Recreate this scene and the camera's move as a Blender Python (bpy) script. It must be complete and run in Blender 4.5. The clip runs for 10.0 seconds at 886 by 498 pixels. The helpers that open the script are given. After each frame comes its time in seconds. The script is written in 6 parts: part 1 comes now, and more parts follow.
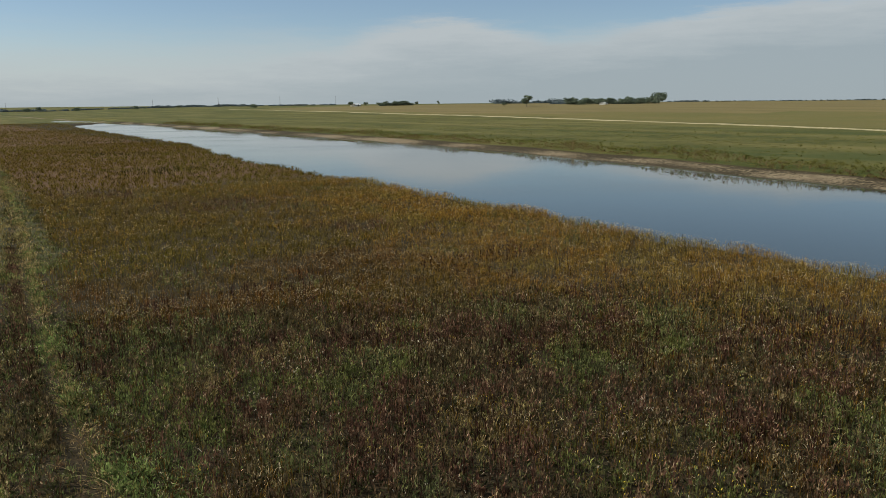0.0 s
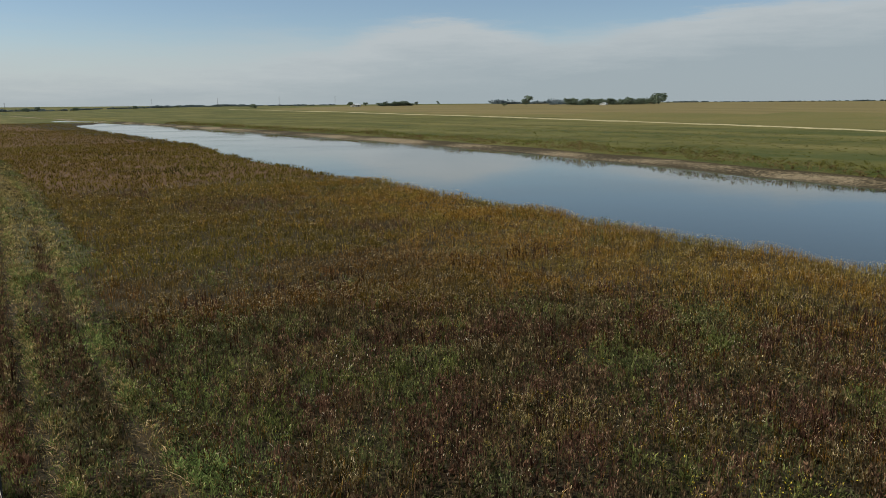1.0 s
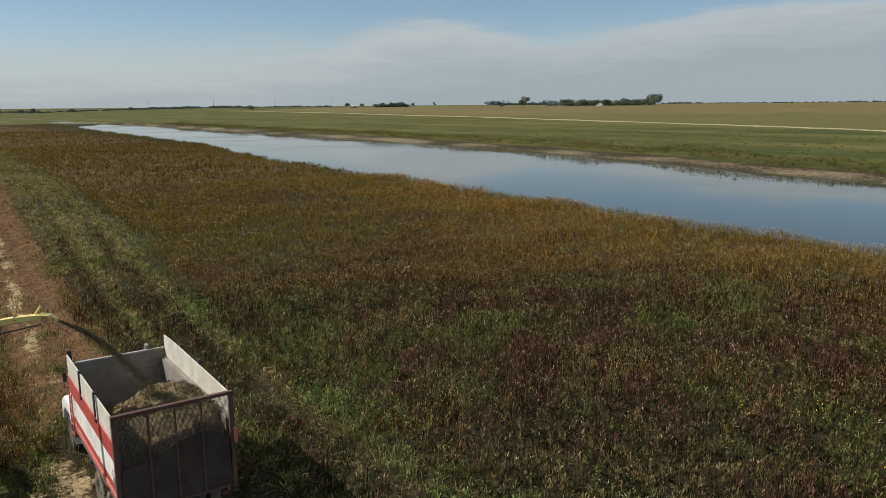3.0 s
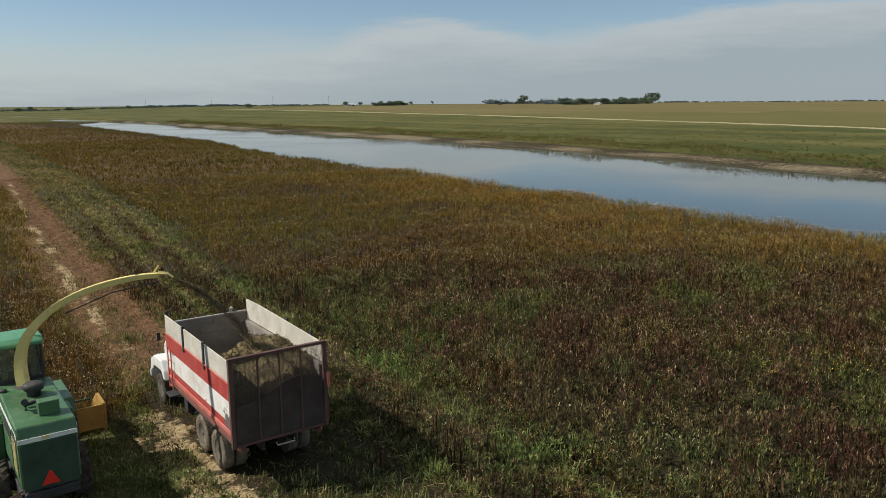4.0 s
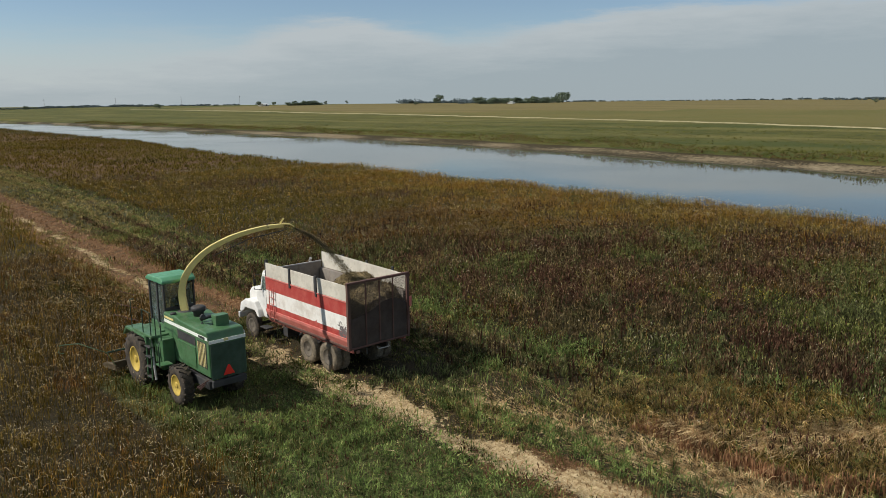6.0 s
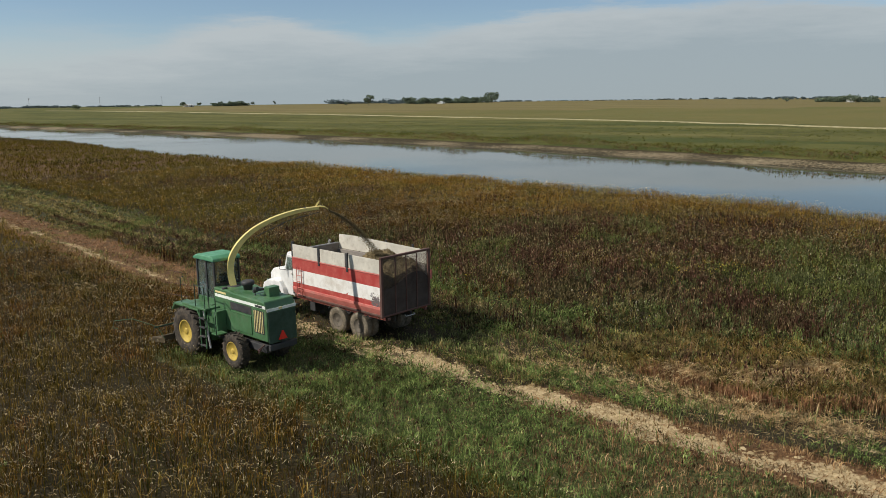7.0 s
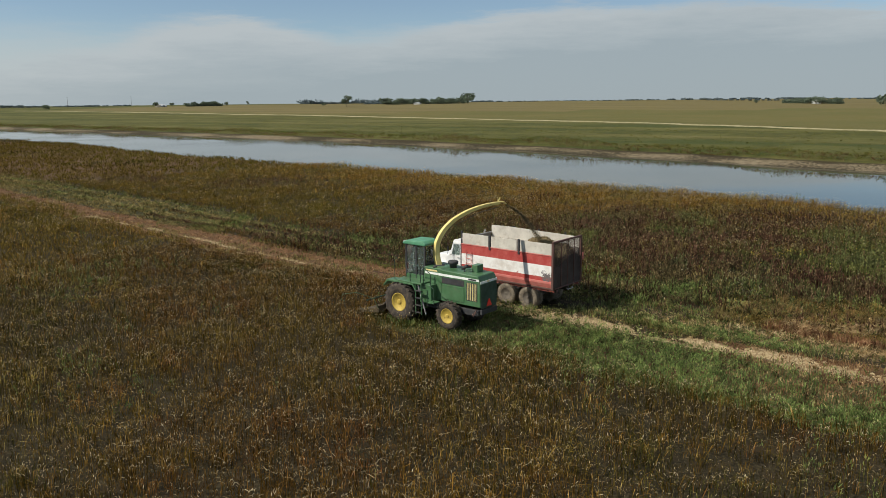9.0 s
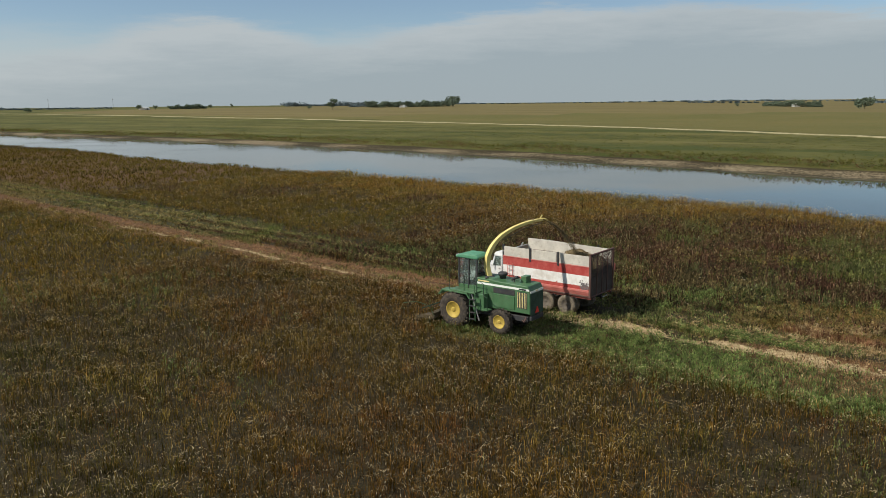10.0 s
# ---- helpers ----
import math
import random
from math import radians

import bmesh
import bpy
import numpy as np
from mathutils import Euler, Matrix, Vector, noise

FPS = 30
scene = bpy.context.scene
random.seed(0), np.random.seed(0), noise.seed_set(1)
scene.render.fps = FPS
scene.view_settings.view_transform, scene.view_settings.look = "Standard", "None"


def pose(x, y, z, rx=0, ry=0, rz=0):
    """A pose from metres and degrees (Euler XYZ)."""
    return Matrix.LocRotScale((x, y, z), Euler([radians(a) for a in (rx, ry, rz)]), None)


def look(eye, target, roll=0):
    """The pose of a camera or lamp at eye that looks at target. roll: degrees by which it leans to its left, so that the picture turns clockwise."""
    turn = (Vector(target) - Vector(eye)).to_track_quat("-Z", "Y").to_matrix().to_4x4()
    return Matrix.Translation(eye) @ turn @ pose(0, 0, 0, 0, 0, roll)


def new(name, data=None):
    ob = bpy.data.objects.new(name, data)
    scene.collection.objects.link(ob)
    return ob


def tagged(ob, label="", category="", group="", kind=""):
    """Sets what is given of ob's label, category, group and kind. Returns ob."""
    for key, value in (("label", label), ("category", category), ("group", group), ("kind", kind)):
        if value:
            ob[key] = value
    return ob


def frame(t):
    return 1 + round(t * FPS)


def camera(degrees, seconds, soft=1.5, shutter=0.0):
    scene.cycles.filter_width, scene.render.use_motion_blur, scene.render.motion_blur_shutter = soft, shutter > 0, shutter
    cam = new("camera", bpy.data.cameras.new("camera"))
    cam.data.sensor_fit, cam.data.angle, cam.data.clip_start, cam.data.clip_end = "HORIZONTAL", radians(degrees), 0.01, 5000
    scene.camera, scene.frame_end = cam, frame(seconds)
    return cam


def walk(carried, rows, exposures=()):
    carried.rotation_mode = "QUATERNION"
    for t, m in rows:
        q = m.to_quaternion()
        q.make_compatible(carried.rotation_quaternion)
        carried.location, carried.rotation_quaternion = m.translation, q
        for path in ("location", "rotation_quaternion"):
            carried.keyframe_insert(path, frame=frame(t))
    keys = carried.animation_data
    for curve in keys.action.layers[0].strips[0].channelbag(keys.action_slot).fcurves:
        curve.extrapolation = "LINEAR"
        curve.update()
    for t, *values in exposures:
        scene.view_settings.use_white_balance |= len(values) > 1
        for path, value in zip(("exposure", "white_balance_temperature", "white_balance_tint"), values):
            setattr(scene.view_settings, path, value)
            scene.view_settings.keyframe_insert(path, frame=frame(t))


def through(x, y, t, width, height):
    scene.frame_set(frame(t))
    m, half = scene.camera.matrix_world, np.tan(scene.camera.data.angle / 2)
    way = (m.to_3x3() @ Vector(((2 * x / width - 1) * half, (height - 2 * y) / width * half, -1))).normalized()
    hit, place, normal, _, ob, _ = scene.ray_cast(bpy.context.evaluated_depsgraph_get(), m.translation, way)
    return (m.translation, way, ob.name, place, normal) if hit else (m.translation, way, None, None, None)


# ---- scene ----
cam = camera(60.0, 10.0, soft=0.55)
PATH = [
    (0.0, pose(1.97, -14.84, 9.70, 79.26, 0.50, -36.12)),
    (0.5, pose(1.16, -14.35, 9.73, 79.28, 0.45, -36.18)),
    (1.0, pose(0.25, -14.04, 9.74, 79.28, 0.43, -36.26)),
    (1.5, pose(-0.77, -14.08, 9.70, 79.31, 0.43, -36.35)),
    (2.0, pose(-1.92, -14.39, 9.68, 79.31, 0.46, -36.46)),
    (2.5, pose(-3.21, -15.11, 9.63, 79.31, 0.49, -36.56)),
    (2.7, pose(-3.76, -15.38, 9.55, 79.41, 0.49, -36.65)),
    (3.8, pose(-6.72, -16.18, 9.14, 79.25, 0.41, -36.81)),
    (4.0, pose(-7.41, -16.50, 9.08, 79.30, 0.40, -36.97)),
    (4.5, pose(-9.10, -17.38, 9.00, 79.29, 0.42, -37.70)),
    (5.0, pose(-10.99, -18.17, 8.93, 79.25, 0.47, -39.99)),
    (5.5, pose(-13.04, -18.78, 8.90, 79.24, 0.51, -41.97)),
    (6.0, pose(-15.16, -19.13, 8.87, 79.23, 0.55, -43.48)),
    (6.2, pose(-16.06, -19.22, 8.81, 79.31, 0.57, -44.00)),
    (7.3, pose(-21.28, -19.19, 8.70, 79.11, 0.69, -50.25)),
    (7.5, pose(-22.32, -19.05, 8.70, 79.09, 0.69, -50.61)),
    (8.0, pose(-24.95, -18.59, 8.71, 79.09, 0.68, -51.08)),
    (8.5, pose(-27.73, -17.91, 8.98, 79.09, 0.63, -51.33)),
    (9.0, pose(-30.53, -17.24, 9.52, 79.16, 0.60, -51.30)),
    (9.5, pose(-33.19, -16.78, 10.19, 79.19, 0.61, -51.22)),
    (10.0, pose(-35.37, -16.89, 10.81, 79.25, 0.62, -52.66)),
]
walk(cam, PATH)

# ---- light: a hazy autumn midday, sun high over the uncut side of the field ----
SUN_DIR = Vector((-2.7, 1.95, 3.15)).normalized()
sun = new("sun", bpy.data.lights.new("sun", "SUN"))
sun.data.energy, sun.data.angle, sun.data.color = 4.8, radians(0.6), (1.0, 0.95, 0.86)
sun.matrix_world = look((0, 0, 60), Vector((0, 0, 60)) - SUN_DIR)
scene.view_settings.exposure = 0.0


def build_world():
    w = bpy.data.worlds.new("sky")
    scene.world = w
    w.use_nodes = True
    nt = w.node_tree
    nt.nodes.clear()
    N, L = nt.nodes.new, nt.links.new
    out, bg = N("ShaderNodeOutputWorld"), N("ShaderNodeBackground")
    sky = N("ShaderNodeTexSky")
    sky.sky_type, sky.sun_disc = "NISHITA", False
    sky.sun_elevation, sky.sun_rotation = radians(43.4), radians(306)
    sky.air_density, sky.dust_density, sky.ozone_density = 0.85, 0.3, 1.15
    co, sep = N("ShaderNodeTexCoord"), N("ShaderNodeSeparateXYZ")
    L(co.outputs["Generated"], sep.inputs[0])
    # thin high cloud, in long soft sheets low over the land
    mp = N("ShaderNodeMapping")
    mp.inputs["Scale"].default_value = (2.2, 2.2, 16.0)
    L(co.outputs["Generated"], mp.inputs[0])
    n1 = N("ShaderNodeTexNoise")
    n1.inputs["Scale"].default_value, n1.inputs["Detail"].default_value, n1.inputs["Roughness"].default_value = 1.9, 8, 0.6
    L(mp.outputs[0], n1.inputs["Vector"])
    n2 = N("ShaderNodeTexNoise")
    n2.inputs["Scale"].default_value, n2.inputs["Detail"].default_value, n2.inputs["Roughness"].default_value = 5.0, 9, 0.68
    L(mp.outputs[0], n2.inputs["Vector"])

    def calc(op, a, b, c=0.0):
        node = N("ShaderNodeMath")
        node.operation = op
        for i, v in enumerate((a, b, c)):
            if hasattr(v, "is_output"):
                L(v, node.inputs[i])
            else:
                node.inputs[i].default_value = v
        return node.outputs[0]

    def shades(v, stops):
        node = N("ShaderNodeValToRGB")
        L(v, node.inputs["Fac"])
        el = node.color_ramp.elements
        while len(el) < len(stops):
            el.new(0.5)
        for e, (p, c) in zip(el, stops):
            e.position, e.color = p, (c, c, c, 1)
        return node.outputs["Color"]

    # the cloud bank's upper edge climbs from north to east; soft and thin to the north
    bearing = calc("DIVIDE", calc("ARCTAN2", sep.outputs["X"], sep.outputs["Y"]), 1.745)
    edge = shades(bearing, [(0.0, 0.056), (0.17, 0.062), (0.29, 0.0775), (0.33, 0.0965), (0.367, 0.1035), (0.397, 0.0945), (0.438, 0.079), (0.475, 0.0835), (0.515, 0.096), (0.555, 0.109), (0.6, 0.1145), (0.68, 0.113), (0.75, 0.105), (0.81, 0.095), (1.0, 0.09)])
    soft = shades(bearing, [(0.0, 0.07), (0.22, 0.06), (0.31, 0.022), (0.37, 0.012), (0.41, 0.016), (0.45, 0.026), (0.52, 0.013), (0.8, 0.012)])
    rag = calc("MULTIPLY_ADD", calc("SUBTRACT", n1.outputs["Fac"], 0.5), 0.022, calc("MULTIPLY", calc("SUBTRACT", n2.outputs["Fac"], 0.5), 0.04))
    over = calc("SUBTRACT", calc("ADD", sep.outputs["Z"], rag), edge)
    rise = calc("DIVIDE", over, soft)
    ramp = N("ShaderNodeMapRange")
    ramp.interpolation_type = "SMOOTHSTEP"
    for k, v in (("From Min", -0.75), ("From Max", 0.75), ("To Min", 0.95), ("To Max", 0.06)):
        ramp.inputs[k].default_value = v
    L(rise, ramp.inputs["Value"])
    tone = N("ShaderNodeMapRange")
    for k, v in (("From Min", 0.0), ("From Max", 0.09), ("To Min", 0.0), ("To Max", 1.0)):
        tone.inputs[k].default_value = v
    L(sep.outputs["Z"], tone.inputs["Value"])
    hue = N("ShaderNodeMix")
    hue.data_type = "RGBA"
    hue.inputs["A"].default_value = (3.4, 4.0, 4.35, 1)
    hue.inputs["B"].default_value = (4.75, 5.2, 5.4, 1)
    streak = calc("MULTIPLY_ADD", calc("SUBTRACT", n2.outputs["Fac"], 0.5), 0.9, calc("MULTIPLY_ADD", calc("SUBTRACT", n1.outputs["Fac"], 0.5), 1.2, tone.outputs[0]))
    rim = N("ShaderNodeMapRange")
    for k, v in (("From Min", -0.055), ("From Max", -0.004), ("To Min", -0.1), ("To Max", 0.55)):
        rim.inputs[k].default_value = v
    L(over, rim.inputs["Value"])
    streak = calc("MULTIPLY_ADD", streak, 0.6, rim.outputs[0])
    streak = calc("ADD", streak, shades(bearing, [(0.0, 0.5), (0.2, 0.45), (0.35, 0.15), (0.46, 0.0)]))
    L(calc("SUBTRACT", streak, shades(bearing, [(0.0, 0.0), (0.3, 0.02), (0.5, 0.2), (0.75, 0.42), (1.0, 0.45)])), hue.inputs["Factor"])
    # higher up the veil thickens again
    veil = N("ShaderNodeMapRange")
    veil.interpolation_type = "SMOOTHSTEP"
    for k, v in (("From Min", 0.17), ("From Max", 0.3), ("To Min", 0.0), ("To Max", 0.5)):
        veil.inputs[k].default_value = v
    L(sep.outputs["Z"], veil.inputs["Value"])
    cover = N("ShaderNodeMath")
    cover.operation = "MAXIMUM"
    L(ramp.outputs[0], cover.inputs[0])
    L(veil.outputs[0], cover.inputs[1])
    mix = N("ShaderNodeMix")
    mix.data_type = "RGBA"
    L(cover.outputs[0], mix.inputs["Factor"])
    tint = N("ShaderNodeMix")
    tint.data_type, tint.blend_type = "RGBA", "MULTIPLY"
    tint.inputs["Factor"].default_value = 1.0
    tint.inputs["B"].default_value = (0.82, 0.88, 0.92, 1)
    L(sky.outputs[0], tint.inputs["A"])
    L(tint.outputs["Result"], mix.inputs["A"])
    L(hue.outputs["Result"], mix.inputs["B"])
    # the sky deepens overhead
    high = N("ShaderNodeMapRange")
    high.interpolation_type = "SMOOTHSTEP"
    for k, v in (("From Min", 0.3), ("From Max", 0.7), ("To Min", 1.0), ("To Max", 1.05)):
        high.inputs[k].default_value = v
    L(sep.outputs["Z"], high.inputs["Value"])
    glow = N("ShaderNodeVectorMath")
    glow.operation = "SCALE"
    L(mix.outputs["Result"], glow.inputs[0])
    L(high.outputs[0], glow.inputs["Scale"])
    L(glow.outputs[0], bg.inputs["Color"])
    bg.inputs["Strength"].default_value = 0.1
    L(bg.outputs[0], out.inputs["Surface"])


build_world()


# ---- materials ----
class Mat:
    """A node material with a Principled surface and short helpers."""

    def __init__(self, name, rough=0.8, metal=0.0, spec=0.5):
        self.m = bpy.data.materials.new(name)
        self.m.use_nodes = True
        self.nt = self.m.node_tree
        self.p = self.nt.nodes["Principled BSDF"]
        self.out = self.nt.nodes["Material Output"]
        self.p.inputs["Roughness"].default_value, self.p.inputs["Metallic"].default_value = rough, metal
        self.p.inputs["Specular IOR Level"].default_value = spec

    def n(self, kind, **inputs):
        node = self.nt.nodes.new("ShaderNode" + kind)
        for k, v in inputs.items():
            key = k.replace("_", " ")
            if hasattr(v, "is_output"):
                self.nt.links.new(v, node.inputs[key])
            else:
                node.inputs[key].default_value = v
        return node

    def link(self, a, b):
        self.nt.links.new(a, b)

    def noise(self, scale, detail=4, rough=0.55, vec=None):
        node = self.n("TexNoise", Scale=scale, Detail=detail, Roughness=rough)
        self.link(vec if vec is not None else self.pos(), node.inputs["Vector"])
        return node.outputs["Fac"]

    def pos(self):
        return self.n("NewGeometry").outputs["Position"]

    def local(self):
        return self.n("TexCoord").outputs["Object"]

    def ramp(self, fac, stops):
        node = self.n("ValToRGB")
        self.link(fac, node.inputs["Fac"])
        el = node.color_ramp.elements
        while len(el) < len(stops):
            el.new(0.5)
        for e, (p, c) in zip(el, stops):
            e.position, e.color = p, (*c, 1)
        return node.outputs["Color"]

    def span(self, v, a, b, lo=0.0, hi=1.0, smooth=True):
        node = self.n("MapRange")
        node.interpolation_type = "SMOOTHSTEP" if smooth else "LINEAR"
        self.link(v, node.inputs["Value"])
        for k, x in (("From Min", a), ("From Max", b), ("To Min", lo), ("To Max", hi)):
            node.inputs[k].default_value = x
        return node.outputs[0]

    def mix(self, fac, a, b, blend="MIX"):
        node = self.n("Mix")
        node.data_type, node.blend_type = "RGBA", blend
        for key, v in (("Factor", fac), ("A", a), ("B", b)):
            if hasattr(v, "is_output"):
                self.link(v, node.inputs[key])
            elif key == "Factor":
                node.inputs[key].default_value = v
            else:
                node.inputs[key].default_value = (*v, 1)
        return node.outputs["Result"]

    def math(self, op, a, b=0.0):
        node = self.n("Math")
        node.operation = op
        for i, v in enumerate((a, b)):
            if hasattr(v, "is_output"):
                self.link(v, node.inputs[i])
            else:
                node.inputs[i].default_value = v
        return node.outputs[0]

    def color(self, c):
        if hasattr(c, "is_output"):
            self.link(c, self.p.inputs["Base Color"])
        else:
            self.p.inputs["Base Color"].default_value = (*c, 1)
        return self

    def bump(self, h, strength=0.4, dist=0.02):
        node = self.n("Bump", Strength=strength, Distance=dist)
        self.link(h, node.inputs["Height"])
        self.link(node.outputs[0], self.p.inputs["Normal"])
        return self

    def rough(self, v):
        self.link(v, self.p.inputs["Roughness"])
        return self


def leaf_mat(name, stops, through=0.25, patch=0.12, patch_stops=None, spot=None):
    """Plants: each blade and tuft its own shade, drifts of colour over metres, some light through the leaf."""
    m = Mat(name, rough=0.9, spec=0.03)
    isl = m.n("NewGeometry").outputs["Random Per Island"]
    tuft = m.span(m.noise(4.0, 2, 0.5), 0.36, 0.64, 0.0, 0.62, False)
    isl = m.math("ADD", m.math("MULTIPLY", isl, 0.38), tuft)
    c = m.ramp(isl, stops)
    if patch_stops:
        drift = m.noise(patch, 3, 0.6)
        c = m.mix(m.span(drift, 0.42, 0.62), c, m.ramp(isl, patch_stops))
    if spot:
        c = m.mix(m.span(m.noise(0.55, 4, 0.65), 0.56, 0.64, 0, 0.85), c, m.ramp(isl, spot))
    fine = m.noise(1.9, 4, 0.65)
    c = m.mix(0.85, c, m.mix(m.span(fine, 0.34, 0.66), (0.38, 0.38, 0.38), (1.55, 1.55, 1.55)), "MULTIPLY")
    m.color(c)
    tr = m.n("BsdfTranslucent", Color=c)
    mx = m.n("MixShader", Fac=through)
    m.link(m.p.outputs[0], mx.inputs[1])
    m.link(tr.outputs[0], mx.inputs[2])
    m.link(mx.outputs[0], m.out.inputs["Surface"])
    return m.m


def paint_mat(name, base, dirt=(0.16, 0.12, 0.08), amount=0.35, rough=0.45, chip=None):
    """Old machine paint: faded in drifts, dusty low down in blotches, fine scratches."""
    m = Mat(name, rough=rough)
    v = m.local()
    fade = m.noise(1.7, 5, 0.6, v)
    c = m.mix(m.span(fade, 0.3, 0.75), base, tuple(min(1, x * 1.25 + 0.02) for x in base))
    grime = m.noise(4.5, 8, 0.7, v)
    c = m.mix(m.span(grime, 0.48, 0.78, 0, amount), c, dirt)
    if chip:
        c = m.mix(m.span(m.noise(9, 6, 0.7, v), 0.66, 0.69), c, chip)
    m.color(c)
    m.rough(m.span(grime, 0.4, 0.7, rough, min(1, rough + 0.35)))
    m.bump(m.noise(30, 4, 0.6, v), 0.12, 0.006)
    return m.m


def ground_mat():
    """Litter, mud and stubble near by; pasture and mown fields over the water. The sheet's own zones say what grows where."""
    m = Mat("ground", rough=0.95, spec=0.15)
    z = m.n("VertexColor")
    z.layer_name = "zone"
    s = m.n("SeparateColor")
    m.link(z.outputs["Color"], s.inputs[0])
    sand, green, field = s.outputs["Red"], s.outputs["Green"], s.outputs["Blue"]
    fine, mid, wide = m.noise(9, 8, 0.65), m.noise(1.1, 6, 0.6), m.noise(0.045, 5, 0.6)
    litter = m.ramp(fine, [(0.3, (0.012, 0.009, 0.005)), (0.5, (0.034, 0.027, 0.013)), (0.7, (0.09, 0.072, 0.036))])
    fresh = m.ramp(fine, [(0.3, (0.05, 0.026, 0.012)), (0.5, (0.15, 0.078, 0.036)), (0.7, (0.27, 0.165, 0.085))])
    litter = m.mix(m.math("MULTIPLY", m.span(field, 0.05, 0.1), z.outputs["Alpha"]), litter, fresh)
    litter = m.mix(m.span(mid, 0.45, 0.65, 0, 0.6), litter, (0.05, 0.033, 0.016))
    grass = m.ramp(fine, [(0.3, (0.03, 0.035, 0.012)), (0.55, (0.085, 0.09, 0.032)), (0.75, (0.2, 0.17, 0.08))])
    c = m.mix(m.span(m.math("ADD", green, m.math("MULTIPLY", m.math("SUBTRACT", mid, 0.5), 0.7)), 0.35, 0.65), litter, grass)
    dirt = m.ramp(fine, [(0.3, (0.2, 0.13, 0.065)), (0.52, (0.41, 0.31, 0.17)), (0.72, (0.56, 0.44, 0.265))])
    edge = m.math("ADD", sand, m.math("MULTIPLY", m.math("SUBTRACT", m.noise(1.9, 7, 0.75), 0.5), 1.6))
    mud = m.ramp(m.noise(0.9, 6, 0.65), [(0.3, (0.115, 0.088, 0.053)), (0.5, (0.165, 0.129, 0.078)), (0.7, (0.245, 0.2, 0.127))])
    c = m.mix(m.span(edge, 0.42, 0.62), c, m.mix(m.math("SUBTRACT", 1.0, z.outputs["Alpha"]), dirt, mud))
    # over the water: rough pasture, then a pale field
    past = m.ramp(m.noise(0.35, 7, 0.7), [(0.3, (0.033, 0.041, 0.010)), (0.5, (0.072, 0.072, 0.015)), (0.7, (0.115, 0.102, 0.028))])
    past = m.mix(m.span(wide, 0.4, 0.65), past, (0.102, 0.098, 0.026))
    vb = m.n("Mapping", Scale=(0.06, 0.006, 1.0))
    m.link(m.pos(), vb.inputs[0])
    bands = m.noise(1.0, 5, 0.6, vb.outputs[0])
    past = m.mix(m.span(bands, 0.5, 0.66, 0, 0.75), past, (0.143, 0.123, 0.041))
    past = m.mix(m.span(bands, 0.48, 0.36, 0, 0.75), past, (0.045, 0.059, 0.013))
    past = m.mix(m.span(m.noise(1.3, 6, 0.7), 0.5, 0.72, 0, 0.6), past, (0.025, 0.030, 0.008))
    hay = m.mix(m.span(m.noise(0.012, 4, 0.5), 0.35, 0.65), (0.111, 0.100, 0.030), (0.139, 0.113, 0.038))
    hay = m.mix(m.span(m.noise(0.25, 6, 0.7), 0.35, 0.7, 0, 0.4), hay, (0.098, 0.102, 0.029))
    hay = m.mix(m.span(bands, 0.5, 0.62, 0, 0.5), hay, (0.098, 0.100, 0.028))
    plough = m.mix(m.span(bands, 0.4, 0.62), (0.134, 0.107, 0.042), (0.157, 0.127, 0.049))
    hay = m.mix(m.span(field, 0.93, 0.98), hay, plough)
    far = m.mix(m.span(field, 0.7, 0.8), past, hay)
    c = m.mix(m.math("MULTIPLY", m.span(field, 0.2, 0.35), m.math("SUBTRACT", 1.0, m.math("MULTIPLY", m.span(edge, 0.42, 0.62), m.math("SUBTRACT", 1.0, z.outputs["Alpha"])))), c, far)
    m.color(c)
    m.bump(m.noise(5, 8, 0.7), 0.8, 0.12)
    return m.m


def water_mat():
    m = Mat("water", rough=0.04, spec=0.5)
    m.color((0.035, 0.042, 0.032))
    m.p.inputs["IOR"].default_value = 1.33
    v = m.n("Mapping", Scale=(0.5, 1.2, 1.0))
    m.link(m.pos(), v.inputs[0])
    m.bump(m.noise(0.8, 3, 0.5, v.outputs[0]), 0.05, 0.05)
    m.rough(m.span(m.noise(0.03, 3, 0.5), 0.35, 0.7, 0.02, 0.1))
    return m.m


GROUND, WATER = ground_mat(), water_mat()

# ---- the land ----
NEAR_Y, NEAR_X = (-80, -8, 5, 20, 55, 130, 183, 330, 420, 470, 520), (38.5, 43.5, 45.3, 46.8, 49.8, 55.5, 66, 74, 82, 94, 130)
FAR_Y, FAR_X = (-80, -40, 0, 28, 60, 115, 180, 350, 420, 520), (78, 84, 89.5, 96, 103, 112, 117, 121, 124, 120)
HILL_U, HILL_Z = (0, 8, 60, 130, 170, 230, 300, 400, 700, 3000), (-0.6, 0.7, 1.0, 1.8, 3.0, 5.2, 7.0, 8.2, 8.8, 9.0)
CUT_LY, CUT_LX = (8, 20, 30, 60, 90, 150, 250, 400), (-1.6, -1.3, -0.3, 3.3, 5.2, 9.5, 16, 28)
CUT_RY, CUT_RX = (-30, -5, 14, 31, 34, 37, 42, 60, 85, 115, 190, 300), (2.4, 2.3, 2.2, 2.6, 7.0, 10.4, 11.5, 12.5, 15, 16.8, 21, 27)
OLD_Y, OLD_X = (-24, 4, 11, 24, 43, 76, 95, 160), (4.7, 5.4, 5.7, 6.8, 8.8, 12.2, 13.6, 18)
WATER_Z = -0.6


